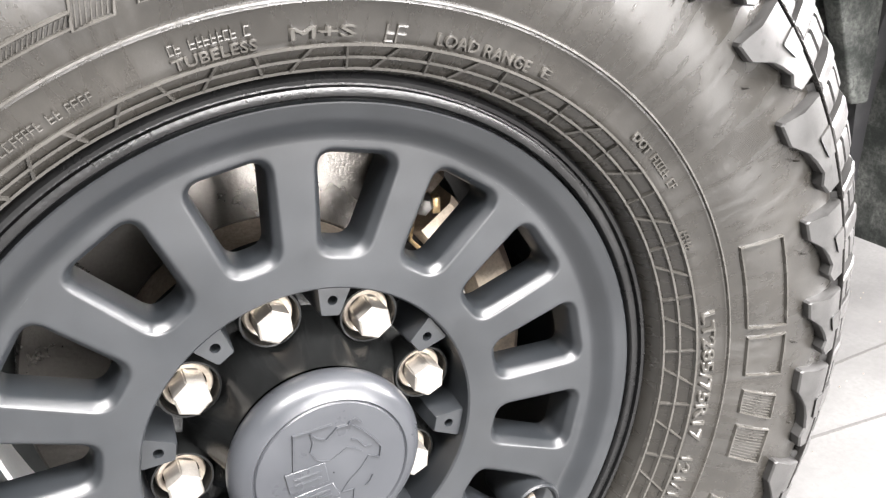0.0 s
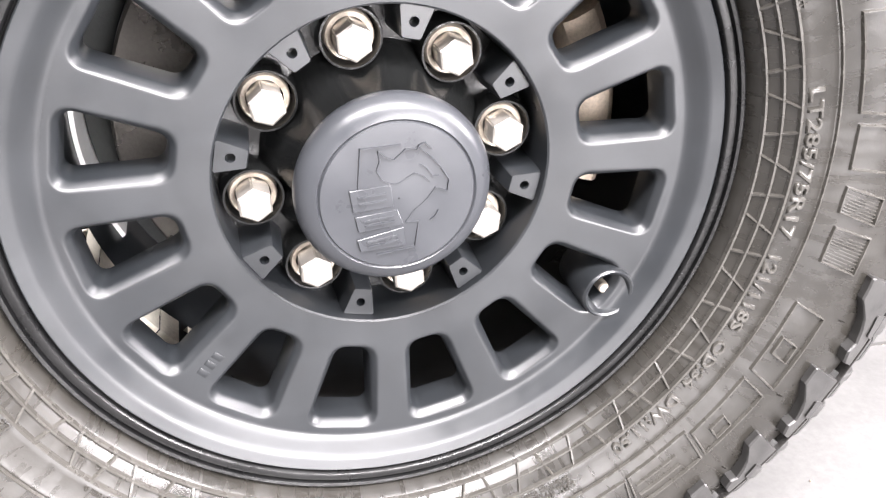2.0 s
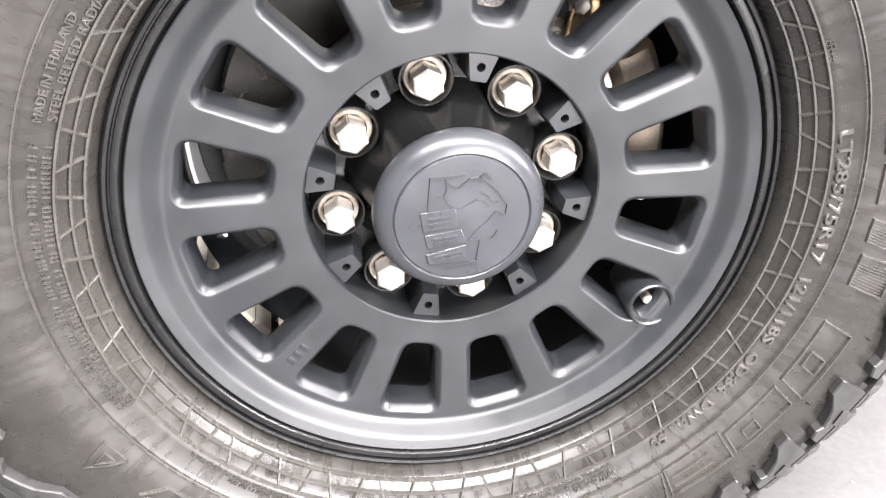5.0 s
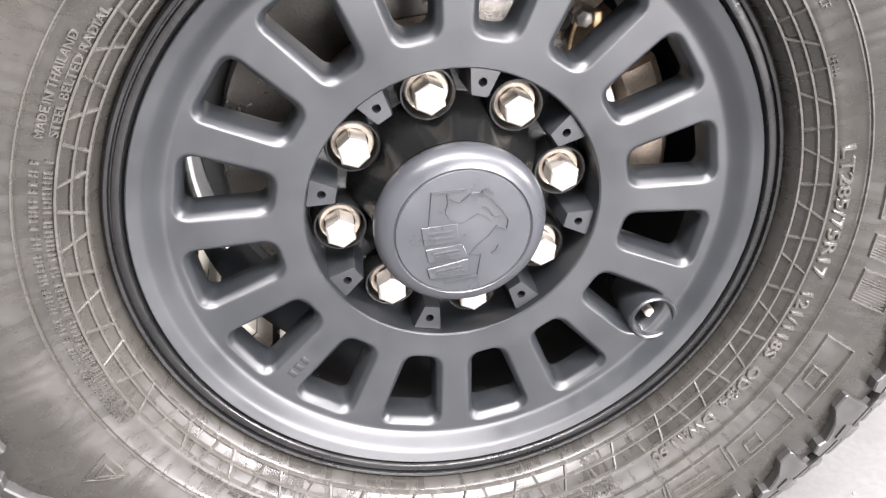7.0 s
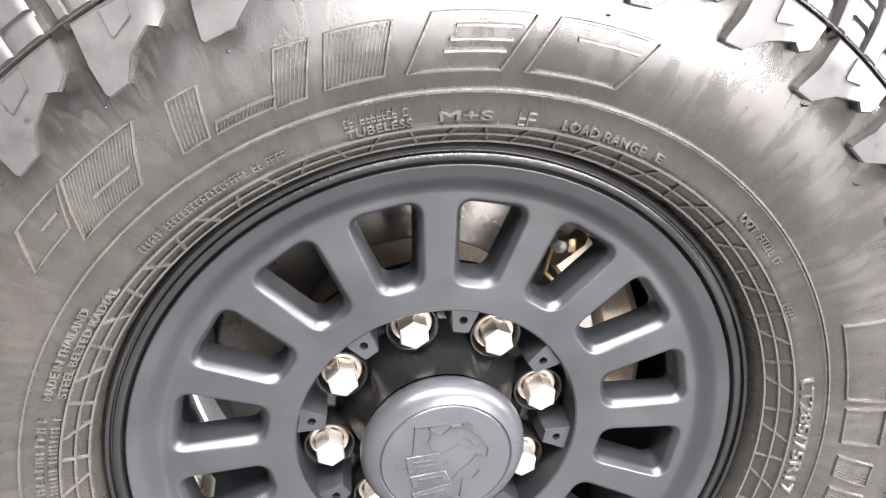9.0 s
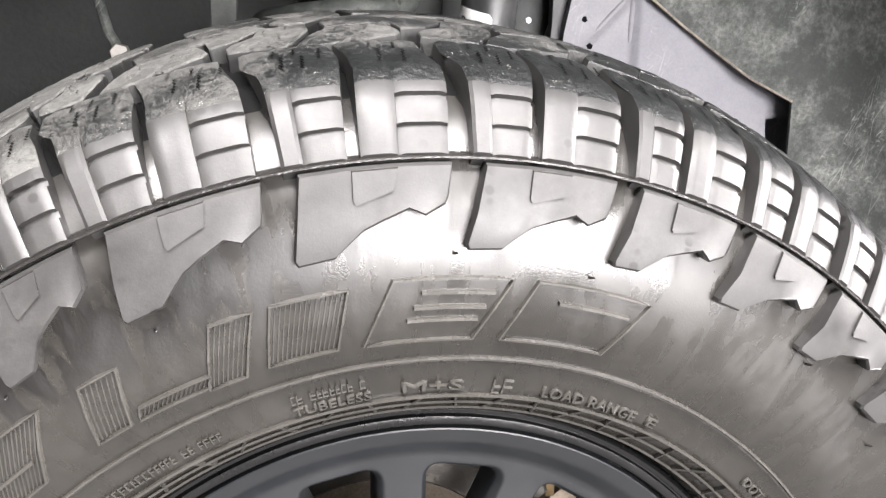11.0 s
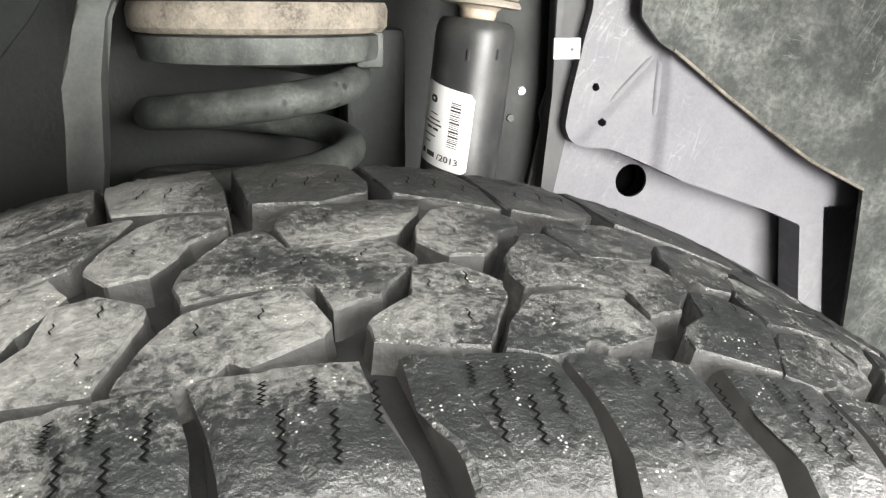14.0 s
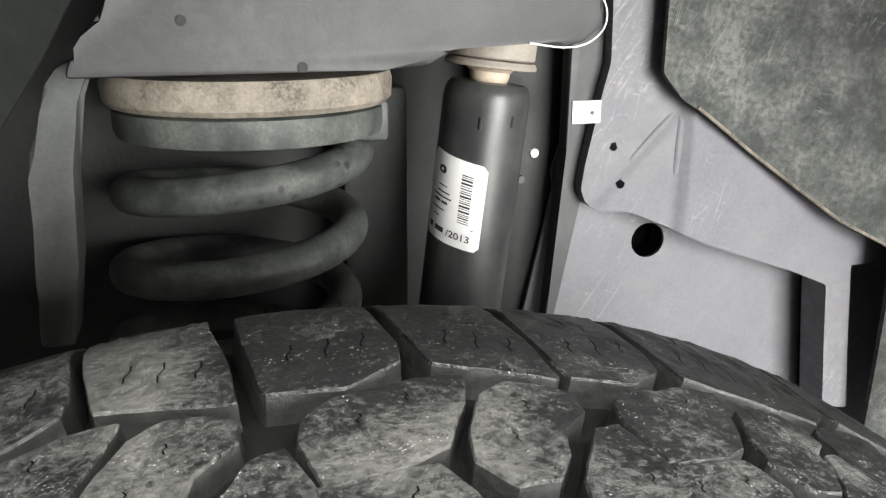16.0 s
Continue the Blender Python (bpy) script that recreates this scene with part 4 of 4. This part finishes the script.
bm = lathe([(0.118, 0.082), (0.120, 0.078), (0.146, 0.078), (0.148, 0.082), (0.148, 0.104)], 12, -12, 30)
part("piston_cover", bm, DISC, caliper, "pale machined plate")
bm = lathe([(0.136, 0.084), (0.140, 0.076), (0.168, 0.074), (0.173, 0.080), (0.174, 0.130), (0.136, 0.130)], 6, 32.5, 40)
bmesh.ops.holes_fill(bm, edges=[e for e in bm.edges if e.is_boundary])
part("bracket", bm, CASTING, caliper, "pale rusty bracket")
bm = lathe([(0.145, 0.090), (0.150, 0.083), (0.178, 0.083), (0.183, 0.090), (0.183, 0.14)], 5, 44, 58)
bmesh.ops.holes_fill(bm, edges=[e for e in bm.edges if e.is_boundary])
part("pad_carrier", bm, RUST, caliper, "rusty pad carrier")
CLIP = mat("brass_clip", (0.52, 0.37, 0.2), 0.35, metal=0.8)
p = polar(0.160, 43, 0.072)
part("spring_clip", box(p.x - 0.0032, p.x + 0.0032, p.y - 0.001, p.y + 0.006, p.z - 0.006, p.z + 0.006, 0.0008), CLIP, caliper, "brass spring clip")
p = polar(0.135, 43, 0.072)
part("wire_clip", tube([p + Vector((0.004, 0, 0.020)), p + Vector((-0.001, -0.003, 0.008)), p + Vector((-0.003, -0.003, -0.004)), p + Vector((0.006, 0, -0.014))], 0.0016, 8), CLIP, caliper, "bent brass wire clip")
p = polar(0.153, 46.5, 0.066)
part("guide_pin", turned([(0.0, 0), (0.006, 0.001), (0.0085, 0.004), (0.0085, 0.010), (0.0065, 0.012), (0.0065, 0.026)], p, (0.15, 1, 0.1), 6), DISC, caliper, "pale steel guide pin head")
p = polar(0.141, 50.5, 0.070)
part("pin_boot", turned([(0.006, 0), (0.0075, 0.002), (0.006, 0.005), (0.0078, 0.008), (0.006, 0.011), (0.0078, 0.016)], p, (0, 1, 0), 16), DARK, caliper, "black rubber pin boot")
knuckle = thing("steering_knuckle", (0, 0.2, 0.24), "black dirty steering knuckle and dust shield behind the disc", "knuckle")
part("dust_shield", lathe([(0.04, 0.150), (0.150, 0.150), (0.186, 0.146), (0.188, 0.152), (0.04, 0.160)], 64), DARK, knuckle)
part("axle_tube", turned([(0.05, 0), (0.05, 0.30), (0.045, 0.75)], (0, 0.16, ZC), (0, 1, 0), 32), DARK, knuckle)

# ---- the truck round the wheel ----
truck = thing("truck_underbody", (0, 0.5, 0), "grey truck frame and dusty wheel housing above the tyre", "truck", lean=True)


def flat(pts, y0, y1, bevel=0.002):
    return prism(pts, lambda p, k: (p[0], y1 if k else y0, p[1]), bevel)


part("spring_tower", flat([(-0.035, 1.12), (-0.056, 0.980), (-0.0651, 0.9596), (-0.0737, 0.9526), (-0.0769, 0.9433), (-0.0809, 0.9375), (-0.0857, 0.9344), (-0.0885, 0.9265), (0.052, 0.928), (0.074, 0.930), (0.082, 0.934), (0.090, 0.9405), (0.126, 0.9395), (0.142, 0.9375), (0.154, 0.9400), (0.1625, 0.947), (0.1635, 0.956), (0.158, 0.966), (0.150, 1.12)], 0.262, 0.445, 0.004), FRAMEPAINT, truck, "grey painted spring tower")
lip, turns = [], ((0.124, 0.9398), (0.142, 0.9375), (0.1545, 0.9395), (0.1628, 0.9465), (0.1638, 0.9560), (0.158, 0.966))
for p0, p1, p2, p3 in zip((turns[0],) + turns, turns, turns[1:], turns[2:] + (turns[-1],)):
    for t in (0, 0.25, 0.5, 0.75):
        lip.append([0.5 * (2 * b + (c - a) * t + (2 * a - 5 * b + 4 * c - d) * t * t + (3 * b - a - 3 * c + d) * t ** 3) for a, b, c, d in zip(p0, p1, p2, p3)])
part("tower_lip", tube([(x, 0.2612, z) for x, z in lip], 0.0005, 8), SILVER, truck, "bare bright edge of the tower")
# no holes are cut: dark discs on the face give their shade
for x, z in ((-0.038, 0.951), (0.014, 0.930)):
    part("drain_hole", turned([(0.0024, 0), (0.0026, 0.002)], (x, 0.2611, z), (0, 1, 0), 16), DARK, truck)
part("flange", flat([(-0.0800, 0.9330), (-0.0907, 0.9326), (-0.0972, 0.9289), (-0.1030, 0.9212), (-0.1057, 0.9081), (-0.1128, 0.8897), (-0.1144, 0.8761), (-0.1146, 0.8538), (-0.1167, 0.8251), (-0.1188, 0.7900), (-0.1018, 0.7900), (-0.0964, 0.8322), (-0.0938, 0.8806), (-0.0916, 0.9130), (-0.0880, 0.9225), (-0.0800, 0.9235)], 0.298, 0.33, 0.003), DULLPAINT, truck, "grey edge flange beside the spring")
part("frame_rail", box(-0.9, 0.185, 0.47, 0.56, 0.60, 1.15, 0.01), DARK, truck, "black coated frame rail")
part("crossmember", box(0.055, 0.100, 0.42, 0.47, 0.60, 0.905, 0.006), DARK, truck)
part("channel", flat([(0.150, 1.1), (0.232, 1.1), (0.2320, 0.925), (0.228, 0.893), (0.222, 0.851), (0.203, 0.754), (0.192, 0.64), (0.165, 0.64)], 0.425, 0.44, 0.004), DARK, truck, "dark channel behind the shock absorber")
part("channel_edge", flat([(0.205, 1.1), (0.232, 1.1), (0.2320, 0.925), (0.228, 0.893), (0.222, 0.851), (0.203, 0.754), (0.196, 0.700), (0.187, 0.700), (0.196, 0.754), (0.205, 0.860)], 0.398, 0.412, 0.004), FRAMEPAINT, truck, "grey edge of the channel")
part("clip_tag", box(0.1855, 0.2045, 0.3465, 0.349, 0.8865, 0.9005, 0.0006), PAPER, truck, "small white clip")
part("clip_rivet", turned([(0.0012, 0), (0.0012, 0.001)], (0.1985, 0.3458, 0.893), (0, 1, 0), 12), INK, truck)
part("bright_plug", turned([(0.0032, 0), (0.0028, 0.002)], (0.1775, 0.3885, 0.862), (0, -1, 0), 16), PAPER, truck, "small white plug")
part("dark_plug", turned([(0.003, 0), (0.0026, 0.002)], (0.1765, 0.4095, 0.840), (0, -1, 0), 16), FRAMEPAINT, truck)


def pierced(outline, holes, y_of, thick=0.003):
    """A pressed sheet over an (x, z) outline with round holes: cut on a fine grid, thickened."""
    bm = bmesh.new()
    xs, zs = [p[0] for p in outline], [p[1] for p in outline]
    step = 0.004

    def inside(x, z):
        hit = False
        for (ax, az), (bx, bz) in zip(outline, outline[1:] + outline[:1]):
            if (az > z) != (bz > z) and x < (bx - ax) * (z - az) / (bz - az) + ax:
                hit = not hit
        return hit

    nx, nz = int((max(xs) - min(xs)) / step) + 1, int((max(zs) - min(zs)) / step) + 1
    grid_v = {}

    def vert(i, k):
        if (i, k) not in grid_v:
            x, z = min(xs) + i * step, min(zs) + k * step
            for hx, hz, hr in holes:
                d = math.hypot(x - hx, z - hz)
                if abs(d - hr) < step * 0.75 and d > 0:
                    x, z = hx + (x - hx) / d * hr, hz + (z - hz) / d * hr
            grid_v[i, k] = bm.verts.new((x, y_of(x, z), z))
        return grid_v[i, k]

    for i in range(nx):
        for k in range(nz):
            x, z = min(xs) + (i + 0.5) * step, min(zs) + (k + 0.5) * step
            if inside(x, z) and all(math.hypot(x - hx, z - hz) > hr for hx, hz, hr in holes):
                bm.faces.new((vert(i, k), vert(i + 1, k), vert(i + 1, k + 1), vert(i, k + 1)))
    for v in {v for e in bm.edges if e.is_boundary for v in e.verts}:
        p = Vector((v.co.x, v.co.z))
        if any(math.hypot(p.x - hx, p.y - hz) < hr + step for hx, hz, hr in holes):
            continue
        near = None
        for a, b in zip(outline, outline[1:] + outline[:1]):
            a, b = Vector(a), Vector(b)
            q = a + (b - a) * min(1, max(0, (p - a).dot(b - a) / (b - a).length_squared))
            if near is None or (q - p).length < (near - p).length:
                near = q
        v.co.x, v.co.z = near.x, near.y
        v.co.y = y_of(near.x, near.y)
    res = bmesh.ops.extrude_face_region(bm, geom=bm.faces[:])
    for v in res["geom"]:
        if isinstance(v, bmesh.types.BMVert):
            v.co.y += thick
    return bm


def off_line(x, z, a, b):
    """How far a place lies to the right of the line from a to b."""
    dx, dz = b[0] - a[0], b[1] - a[1]
    return ((z - a[1]) * dx - (x - a[0]) * dz) / math.hypot(dx, dz)


def flap_y(x, z):
    """The upper sheet is pressed out along two creases that meet in a peak, and bends back under the liner."""
    peak = (0.2830, 0.8902)
    first = off_line(x, z, peak, (0.2417, 0.8473))
    second = off_line(x, z, peak, (0.2810, 0.8346))
    back = off_line(x, z, (0.3044, 0.8583), (0.4208, 0.7926))
    return 0.387 - 0.003 * smoothstep(first / 0.006) - 0.005 * smoothstep(second / 0.009) + 0.003 * smoothstep(back / 0.03) * smoothstep(first / 0.02)


part("inner_panel", pierced([(0.2025, 0.8432), (0.2049, 0.8318), (0.1788, 0.7122), (0.1598, 0.5794), (0.5679, 0.5224), (0.5679, 1.0444), (0.2215, 1.0444), (0.2215, 0.9020)], [(0.2822, 0.7867, 0.0134)], lambda x, z: 0.418), PANELPAINT, truck, "pale grey inner panel with a round hole")
# a black disc behind the hole stands for the shade inside it
part("hole_tube", turned([(0.0150, 0), (0.0150, 0.002)], (0.2822, 0.440, 0.7867), (0, 1, 0), 24), SHADEBLACK, truck)
part("panel_flap", pierced([(0.2120, 0.8359), (0.2149, 0.8275), (0.2202, 0.8224), (0.2284, 0.8199), (0.2455, 0.8189), (0.2567, 0.8149), (0.2747, 0.8073), (0.3073, 0.7922), (0.3806, 0.7665), (0.4130, 0.7531), (0.4176, 0.7087), (0.4246, 0.6503), (0.4473, 0.6474), (0.4396, 0.7064), (0.4331, 0.7667), (0.4602, 0.7691), (0.4802, 1.0900), (0.2284, 1.0900), (0.2284, 0.9594), (0.2293, 0.9202), (0.2247, 0.9020), (0.2196, 0.8779), (0.2144, 0.8533)], [(0.2345, 0.8640, 0.0032), (0.2399, 0.8384, 0.0032)], flap_y, 0.028), PANELPAINT, truck, "pale grey pressed sheet with a rounded foot and a peak")
for x, z in ((0.2417, 0.8473), (0.2810, 0.8346)):
    run = [(0.2830 + (x - 0.2830) * t, 0.8902 + (z - 0.8902) * t) for t in (0.04, 0.2, 0.4, 0.6, 0.8, 0.96)]
    part("crease", tube([(a, flap_y(a, b) + 0.0024, b) for a, b in run], [0.0020, 0.0036, 0.0038, 0.0037, 0.0034, 0.0018], 14), PANELPAINT, truck, "rounded pressed crease")
# dark sheet added behind the panel as shade for its openings
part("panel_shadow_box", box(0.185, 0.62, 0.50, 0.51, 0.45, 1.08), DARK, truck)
# a dark plate laid on the panel gives the slot its shade
part("slot_box", flat([(0.4180, 0.7575), (0.4474, 0.7504), (0.4631, 0.6287), (0.4315, 0.6328)], 0.4125, 0.4165, 0.0), LINERSLOTSHADE, truck, "dark plate for the shade in the panel's slot")


def liner_y(x, z):
    return 0.352 - 0.03 * smoothstep((x - 0.26) / 0.5) + 0.012 * math.sin(x * 23 + z * 9) * smoothstep((x - 0.27) / 0.1) - 0.05 * smoothstep((z - 0.95) / 0.2)


liner = pierced([(0.250, 1.10), (0.249, 0.915), (0.264, 0.898), (0.288, 0.884), (0.387, 0.813), (0.428, 0.792), (0.436, 0.60), (0.60, 0.52), (0.80, 0.52), (0.80, 1.10)], [], liner_y, 0.004)
for v in liner.verts:
    # it lies close against the inner panel
    v.co = (-0.03 + (v.co.x + 0.03) * 1.035, v.co.y + 0.018, 0.95 + (v.co.z - 0.95) * 1.035)
part("rear_liner", liner, LINER, truck, "scuffed black plastic wheel liner")
edge_line = [(0.275, 0.893), (0.288, 0.884), (0.320, 0.861), (0.355, 0.836), (0.387, 0.813), (0.428, 0.792)]
part("liner_edge", tube([(-0.03 + (x + 0.03) * 1.035, liner_y(x, z) + 0.0178, 0.95 + (z - 0.95) * 1.035) for x, z in edge_line], 0.0013, 8), PAD, truck, "muddy tan edge of the liner")
part("front_liner", pierced([(-0.80, 0.80), (-0.30, 0.868), (-0.135, 0.890), (-0.112, 0.897), (-0.097, 0.915), (-0.078, 0.943), (-0.060, 0.975), (-0.050, 1.10), (-0.80, 1.10)], [], lambda x, z: 0.150 + 0.05 * smoothstep((-0.14 - x) / 0.25) - 0.10 * smoothstep((z - 0.98) / 0.15), 0.004), LINERSLOTSHADE, truck, "scuffed black plastic wheel liner")
part("housing_roof", box(-0.9, 0.9, -0.02, 0.62, 1.11, 1.14), LINER, truck, "black wheel housing roof")
part("fender", pierced([(-0.90, 0.62), (-0.70, 0.62), (-0.60, 0.86), (-0.46, 1.00), (-0.25, 1.055), (0.25, 1.055), (0.46, 1.00), (0.60, 0.86), (0.70, 0.62), (0.90, 0.62), (0.90, 1.42), (-0.90, 1.42)], [], lambda x, z: -0.045 - 0.02 * smoothstep((z - 1.05) / 0.2), 0.012), FRAMEPAINT, truck, "plain grey outer fender over the wheel")
part("bonnet", box(-0.9, 0.9, -0.06, 0.95, 1.425, 1.45, 0.008), FRAMEPAINT, truck, "plain grey bonnet")
part("housing_front", box(-0.93, -0.9, 0.10, 0.62, 0.35, 1.16), LINER, truck)
part("housing_rear", box(0.78, 0.81, 0.05, 0.62, 0.33, 1.16), LINER, truck)
part("dark_floor_pan", box(-0.9, 0.9, 0.62, 0.66, 0.35, 1.16), DARK, truck)
hose = [(-0.205, 0.29, 0.93), (-0.200, 0.28, 0.88), (-0.190, 0.27, 0.845), (-0.182, 0.27, 0.830)]
part("brake_hose", tube(hose, 0.004, 10), LINER, truck, "thin black brake hose")
part("hose_clip", turned([(0.007, 0), (0.008, 0.003), (0.008, 0.008), (0.005, 0.010)], (-0.182, 0.262, 0.829), (0, 1, 0), 6), DISC, truck, "bright hose clip bolt")

# ---- the coil spring ----
spring = thing("coil_spring", (-0.012, 0.37, 0.74), "dusty grey coil spring under a tan rubber pad", "spring", lean=True)
pts, wire = [], 0.0105
for k in range(0, 241):
    a = 180 - 1260 + k * 7.0
    z = 0.853 + 0.046 * (a - 180) / 360
    if z > 0.893:
        break
    cx = -0.0105 + (z - 0.86) * 0.10
    pts.append((cx + 0.0645 * math.cos(radians(a)), 0.371 + 0.0645 * math.sin(radians(a)), z))
part("coil", tube(pts, wire, 20), SPRING, spring, "dusty grey painted coil")
part("rubber_pad", turned([(0.070, 0), (0.0765, 0.001), (0.0795, 0.004), (0.0800, 0.014), (0.0785, 0.0185), (0.06, 0.0195)], (-0.005, 0.362, 0.9035), (0, 0, 1), 72), PAD, spring, "tan worn rubber isolator pad")
part("spring_seat", turned([(0.066, 0), (0.0735, 0.0015), (0.0750, 0.006), (0.0750, 0.016), (0.07, 0.0175)], (-0.005, 0.362, 0.8865), (0, 0, 1), 72), SPRING, spring, "grey spring seat")
part("pad_tail", box(0.052, 0.070, 0.338, 0.352, 0.882, 0.905, 0.003), SPRING, spring)

# ---- the shock absorber ----
shock = thing("shock_absorber", (0.112, 0.362, 0.68), "black shock absorber with a white paper label", "shock absorber", lean=True)
TOP, LOW = Vector((0.1365, 0.362, 0.912)), Vector((0.109, 0.362, 0.68))
AX = (TOP - LOW).normalized()
LEN = (TOP - LOW).length
part("body", turned([(0.0264, 0), (0.0264, LEN - 0.012), (0.0260, LEN - 0.007), (0.0248, LEN - 0.003), (0.0225, LEN - 0.0005), (0.018, LEN)], LOW, AX, 64), SHOCKPAINT, shock, "gloss black shock tube")
part("bushing", turned([(0.011, 0), (0.012, 0.002), (0.0125, 0.006), (0.016, 0.009)], TOP, AX, 32), CASTING, shock, "tan rubber bushing")
part("top_washer", turned([(0.024, 0), (0.0275, 0.0005), (0.0280, 0.002), (0.0265, 0.0045), (0.02, 0.0055)], TOP + AX * 0.0085, AX, 48), MOUNTSTEEL, shock, "tan dusty washer")
part("mount_cup", turned([(0.0250, 0), (0.0262, 0.001), (0.0262, 0.016), (0.025, 0.018)], TOP + AX * 0.0140, AX, 48), MOUNTSTEEL, shock, "dusty steel mount cup")
for a in (248, 292):
    d = Vector((math.cos(radians(a)), math.sin(radians(a)), 0))
    c = LOW + AX * (LEN - 0.022) + d * 0.0265
    part("crimp", tube([c - AX * 0.0035, c + AX * 0.0035], 0.0012, 8), SHOCKPAINT, shock)


def wrap(u, v, out=0.0004):
    """A place on the shock's tube: u 0..1 round from its side to its front, v metres up from the label's foot."""
    a = radians(178 + 88 * u)
    return LOW + AX * (0.1435 + v * 0.97 - 0.011 * u) + 0.0267 * Vector((math.cos(a), math.sin(a), 0)) + out * Vector((math.cos(a), math.sin(a), 0))


def label_patch(u0, u1, v0, v1, out, round_by=0.0):
    bm = bmesh.new()
    n = 14
    top, low = [], []
    for k in range(n + 1):
        u = u0 + (u1 - u0) * k / n
        d = min(k, n - k) / n * (u1 - u0) * 0.045
        cut = round_by - math.sqrt(max(0, round_by ** 2 - max(0, round_by - d) ** 2)) if round_by else 0
        top.append(bm.verts.new(wrap(u, v1 - cut, out)))
        low.append(bm.verts.new(wrap(u, v0 + cut, out)))
    for k in range(n):
        bm.faces.new((low[k], low[k + 1], top[k + 1], top[k]))
    return bm


label = part("paper_label", label_patch(0, 1, 0, 0.0545, 0.0004, 0.003), PAPER, shock, "white printed paper label")
rng = random.Random(4)
v = 0.016
while v < 0.046:
    h = rng.choice((0.0005, 0.0008, 0.0013))
    part("barcode_bar", label_patch(0.63, 0.80, v, v + h, 0.0006), INK, label)
    v += h + rng.choice((0.0006, 0.0009))
for v, u0, u1, h in ((0.034, 0.22, 0.40, 0.0008), (0.030, 0.20, 0.46, 0.0010), (0.027, 0.10, 0.50, 0.0010), (0.0235, 0.16, 0.30, 0.0016), (0.0235, 0.32, 0.44, 0.0016), (0.019, 0.12, 0.40, 0.0009), (0.0145, 0.16, 0.30, 0.0008), (0.0130, 0.84, 0.88, 0.0006)):
    part("print_line", label_patch(u0, u1, v, v + h, 0.0006), INK, label)
part("round_mark", label_patch(0.20, 0.36, 0.0415, 0.0465, 0.0006, 0.0024), INK, label)
part("round_mark", label_patch(0.255, 0.305, 0.0432, 0.0450, 0.0008, 0.0008), PAPER, label)


def label_text(body, u0, u1, v0, high):
    """Printed characters on the label, a hair proud of the paper."""
    cu = bpy.data.curves.new("text", "FONT")
    cu.body, cu.resolution_u, cu.offset = body, 3, 0.012
    ob = new("text", cu)
    bpy.context.view_layer.update()
    me = bpy.data.meshes.new_from_object(ob.evaluated_get(bpy.context.evaluated_depsgraph_get()))
    bpy.data.objects.remove(ob)
    xs = [v.co.x for v in me.vertices]
    for v in me.vertices:
        v.co = wrap(u0 + (u1 - u0) * (v.co.x - min(xs)) / (max(xs) - min(xs)), v0 + v.co.y / 0.73 * high, 0.0007)
    me.materials.append(INK)
    return link("date", me, label)


label_text("/2013", 0.47, 0.84, 0.0050, 0.0044)
for u0, u1 in ((0.10, 0.19), (0.24, 0.42)):
    part("date_bar", label_patch(u0, u1, 0.0055, 0.0088, 0.0006), INK, label)

# ---- the body behind the wheel, and the floor's joints ----
sill = thing("rocker_panel", (1.1, 0.3, 0.28), "grey lower body panel with a black disc for the shade in the opening behind the wheel", "body panel")
part("panel", pierced([(0.800, 0.322), (0.905, 0.318), (1.60, 0.29), (1.60, 0.80), (0.770, 0.80), (0.7780, 0.60), (0.7850, 0.47)], [(0.853, 0.424, 0.020)], lambda x, z: 0.30 - 0.03 * smoothstep((z - 0.45) / 0.2), 0.02), FRAMEPAINT, sill, "dull grey sheet")
# a black disc behind the pierced sheet, for the shade within
part("opening", turned([(0.026, 0), (0.026, 0.003)], (0.853, 0.332, 0.424), (0, 1, 0), 24), SHADEBLACK, sill, "black disc for the shade in the opening")
part("mud_guard", flat([(0.640, 0.80), (0.785, 0.80), (0.788, 0.47), (0.760, 0.47), (0.700, 0.62)], 0.285, 0.31, 0.004), LINER, sill, "black plastic edge guard")
for k, (a, b) in enumerate((((0.62, 0.262), (2.6, 0.20)), ((0.78, 0.372), (2.6, 0.52)), ((1.62, -3.0), (1.55, 0.23)))):
    d = (Vector(b) - Vector(a)).normalized() * 0.0022
    n = Vector((-d.y, d.x))
    q = [Vector(a) - n, Vector(b) - n, Vector(b) + n, Vector(a) + n]
    o = part("floor_joint", prism([(p.x, p.y) for p in q], lambda p, t: (p[0], p[1], 0.0012 if t else -0.01)), mat("dark_joint_filler", (0.06, 0.058, 0.055), 0.8), None, smooth=False)
    tagged(o, "dark filled joint in the concrete floor", "joint", kind="structure")
rng = random.Random(11)
grit = bmesh.new()
for k in range(260):
    x, y, r = rng.uniform(0.2, 1.6), rng.uniform(-0.5, 0.6), rng.uniform(0.0008, 0.003)
    m = Matrix.Translation((x, y, r * 0.4)) @ Euler((rng.random() * 6, rng.random() * 6, 0)).to_matrix().to_4x4() @ Matrix.Diagonal((r, r * rng.uniform(0.5, 1), r * 0.6, 1))
    bmesh.ops.create_icosphere(grit, subdivisions=1, radius=1, matrix=m)
o = part("floor_grit", grit, RUST, None, smooth=False)
tagged(o, "small dark crumbs of dirt on the concrete", "grit", kind="stuff")
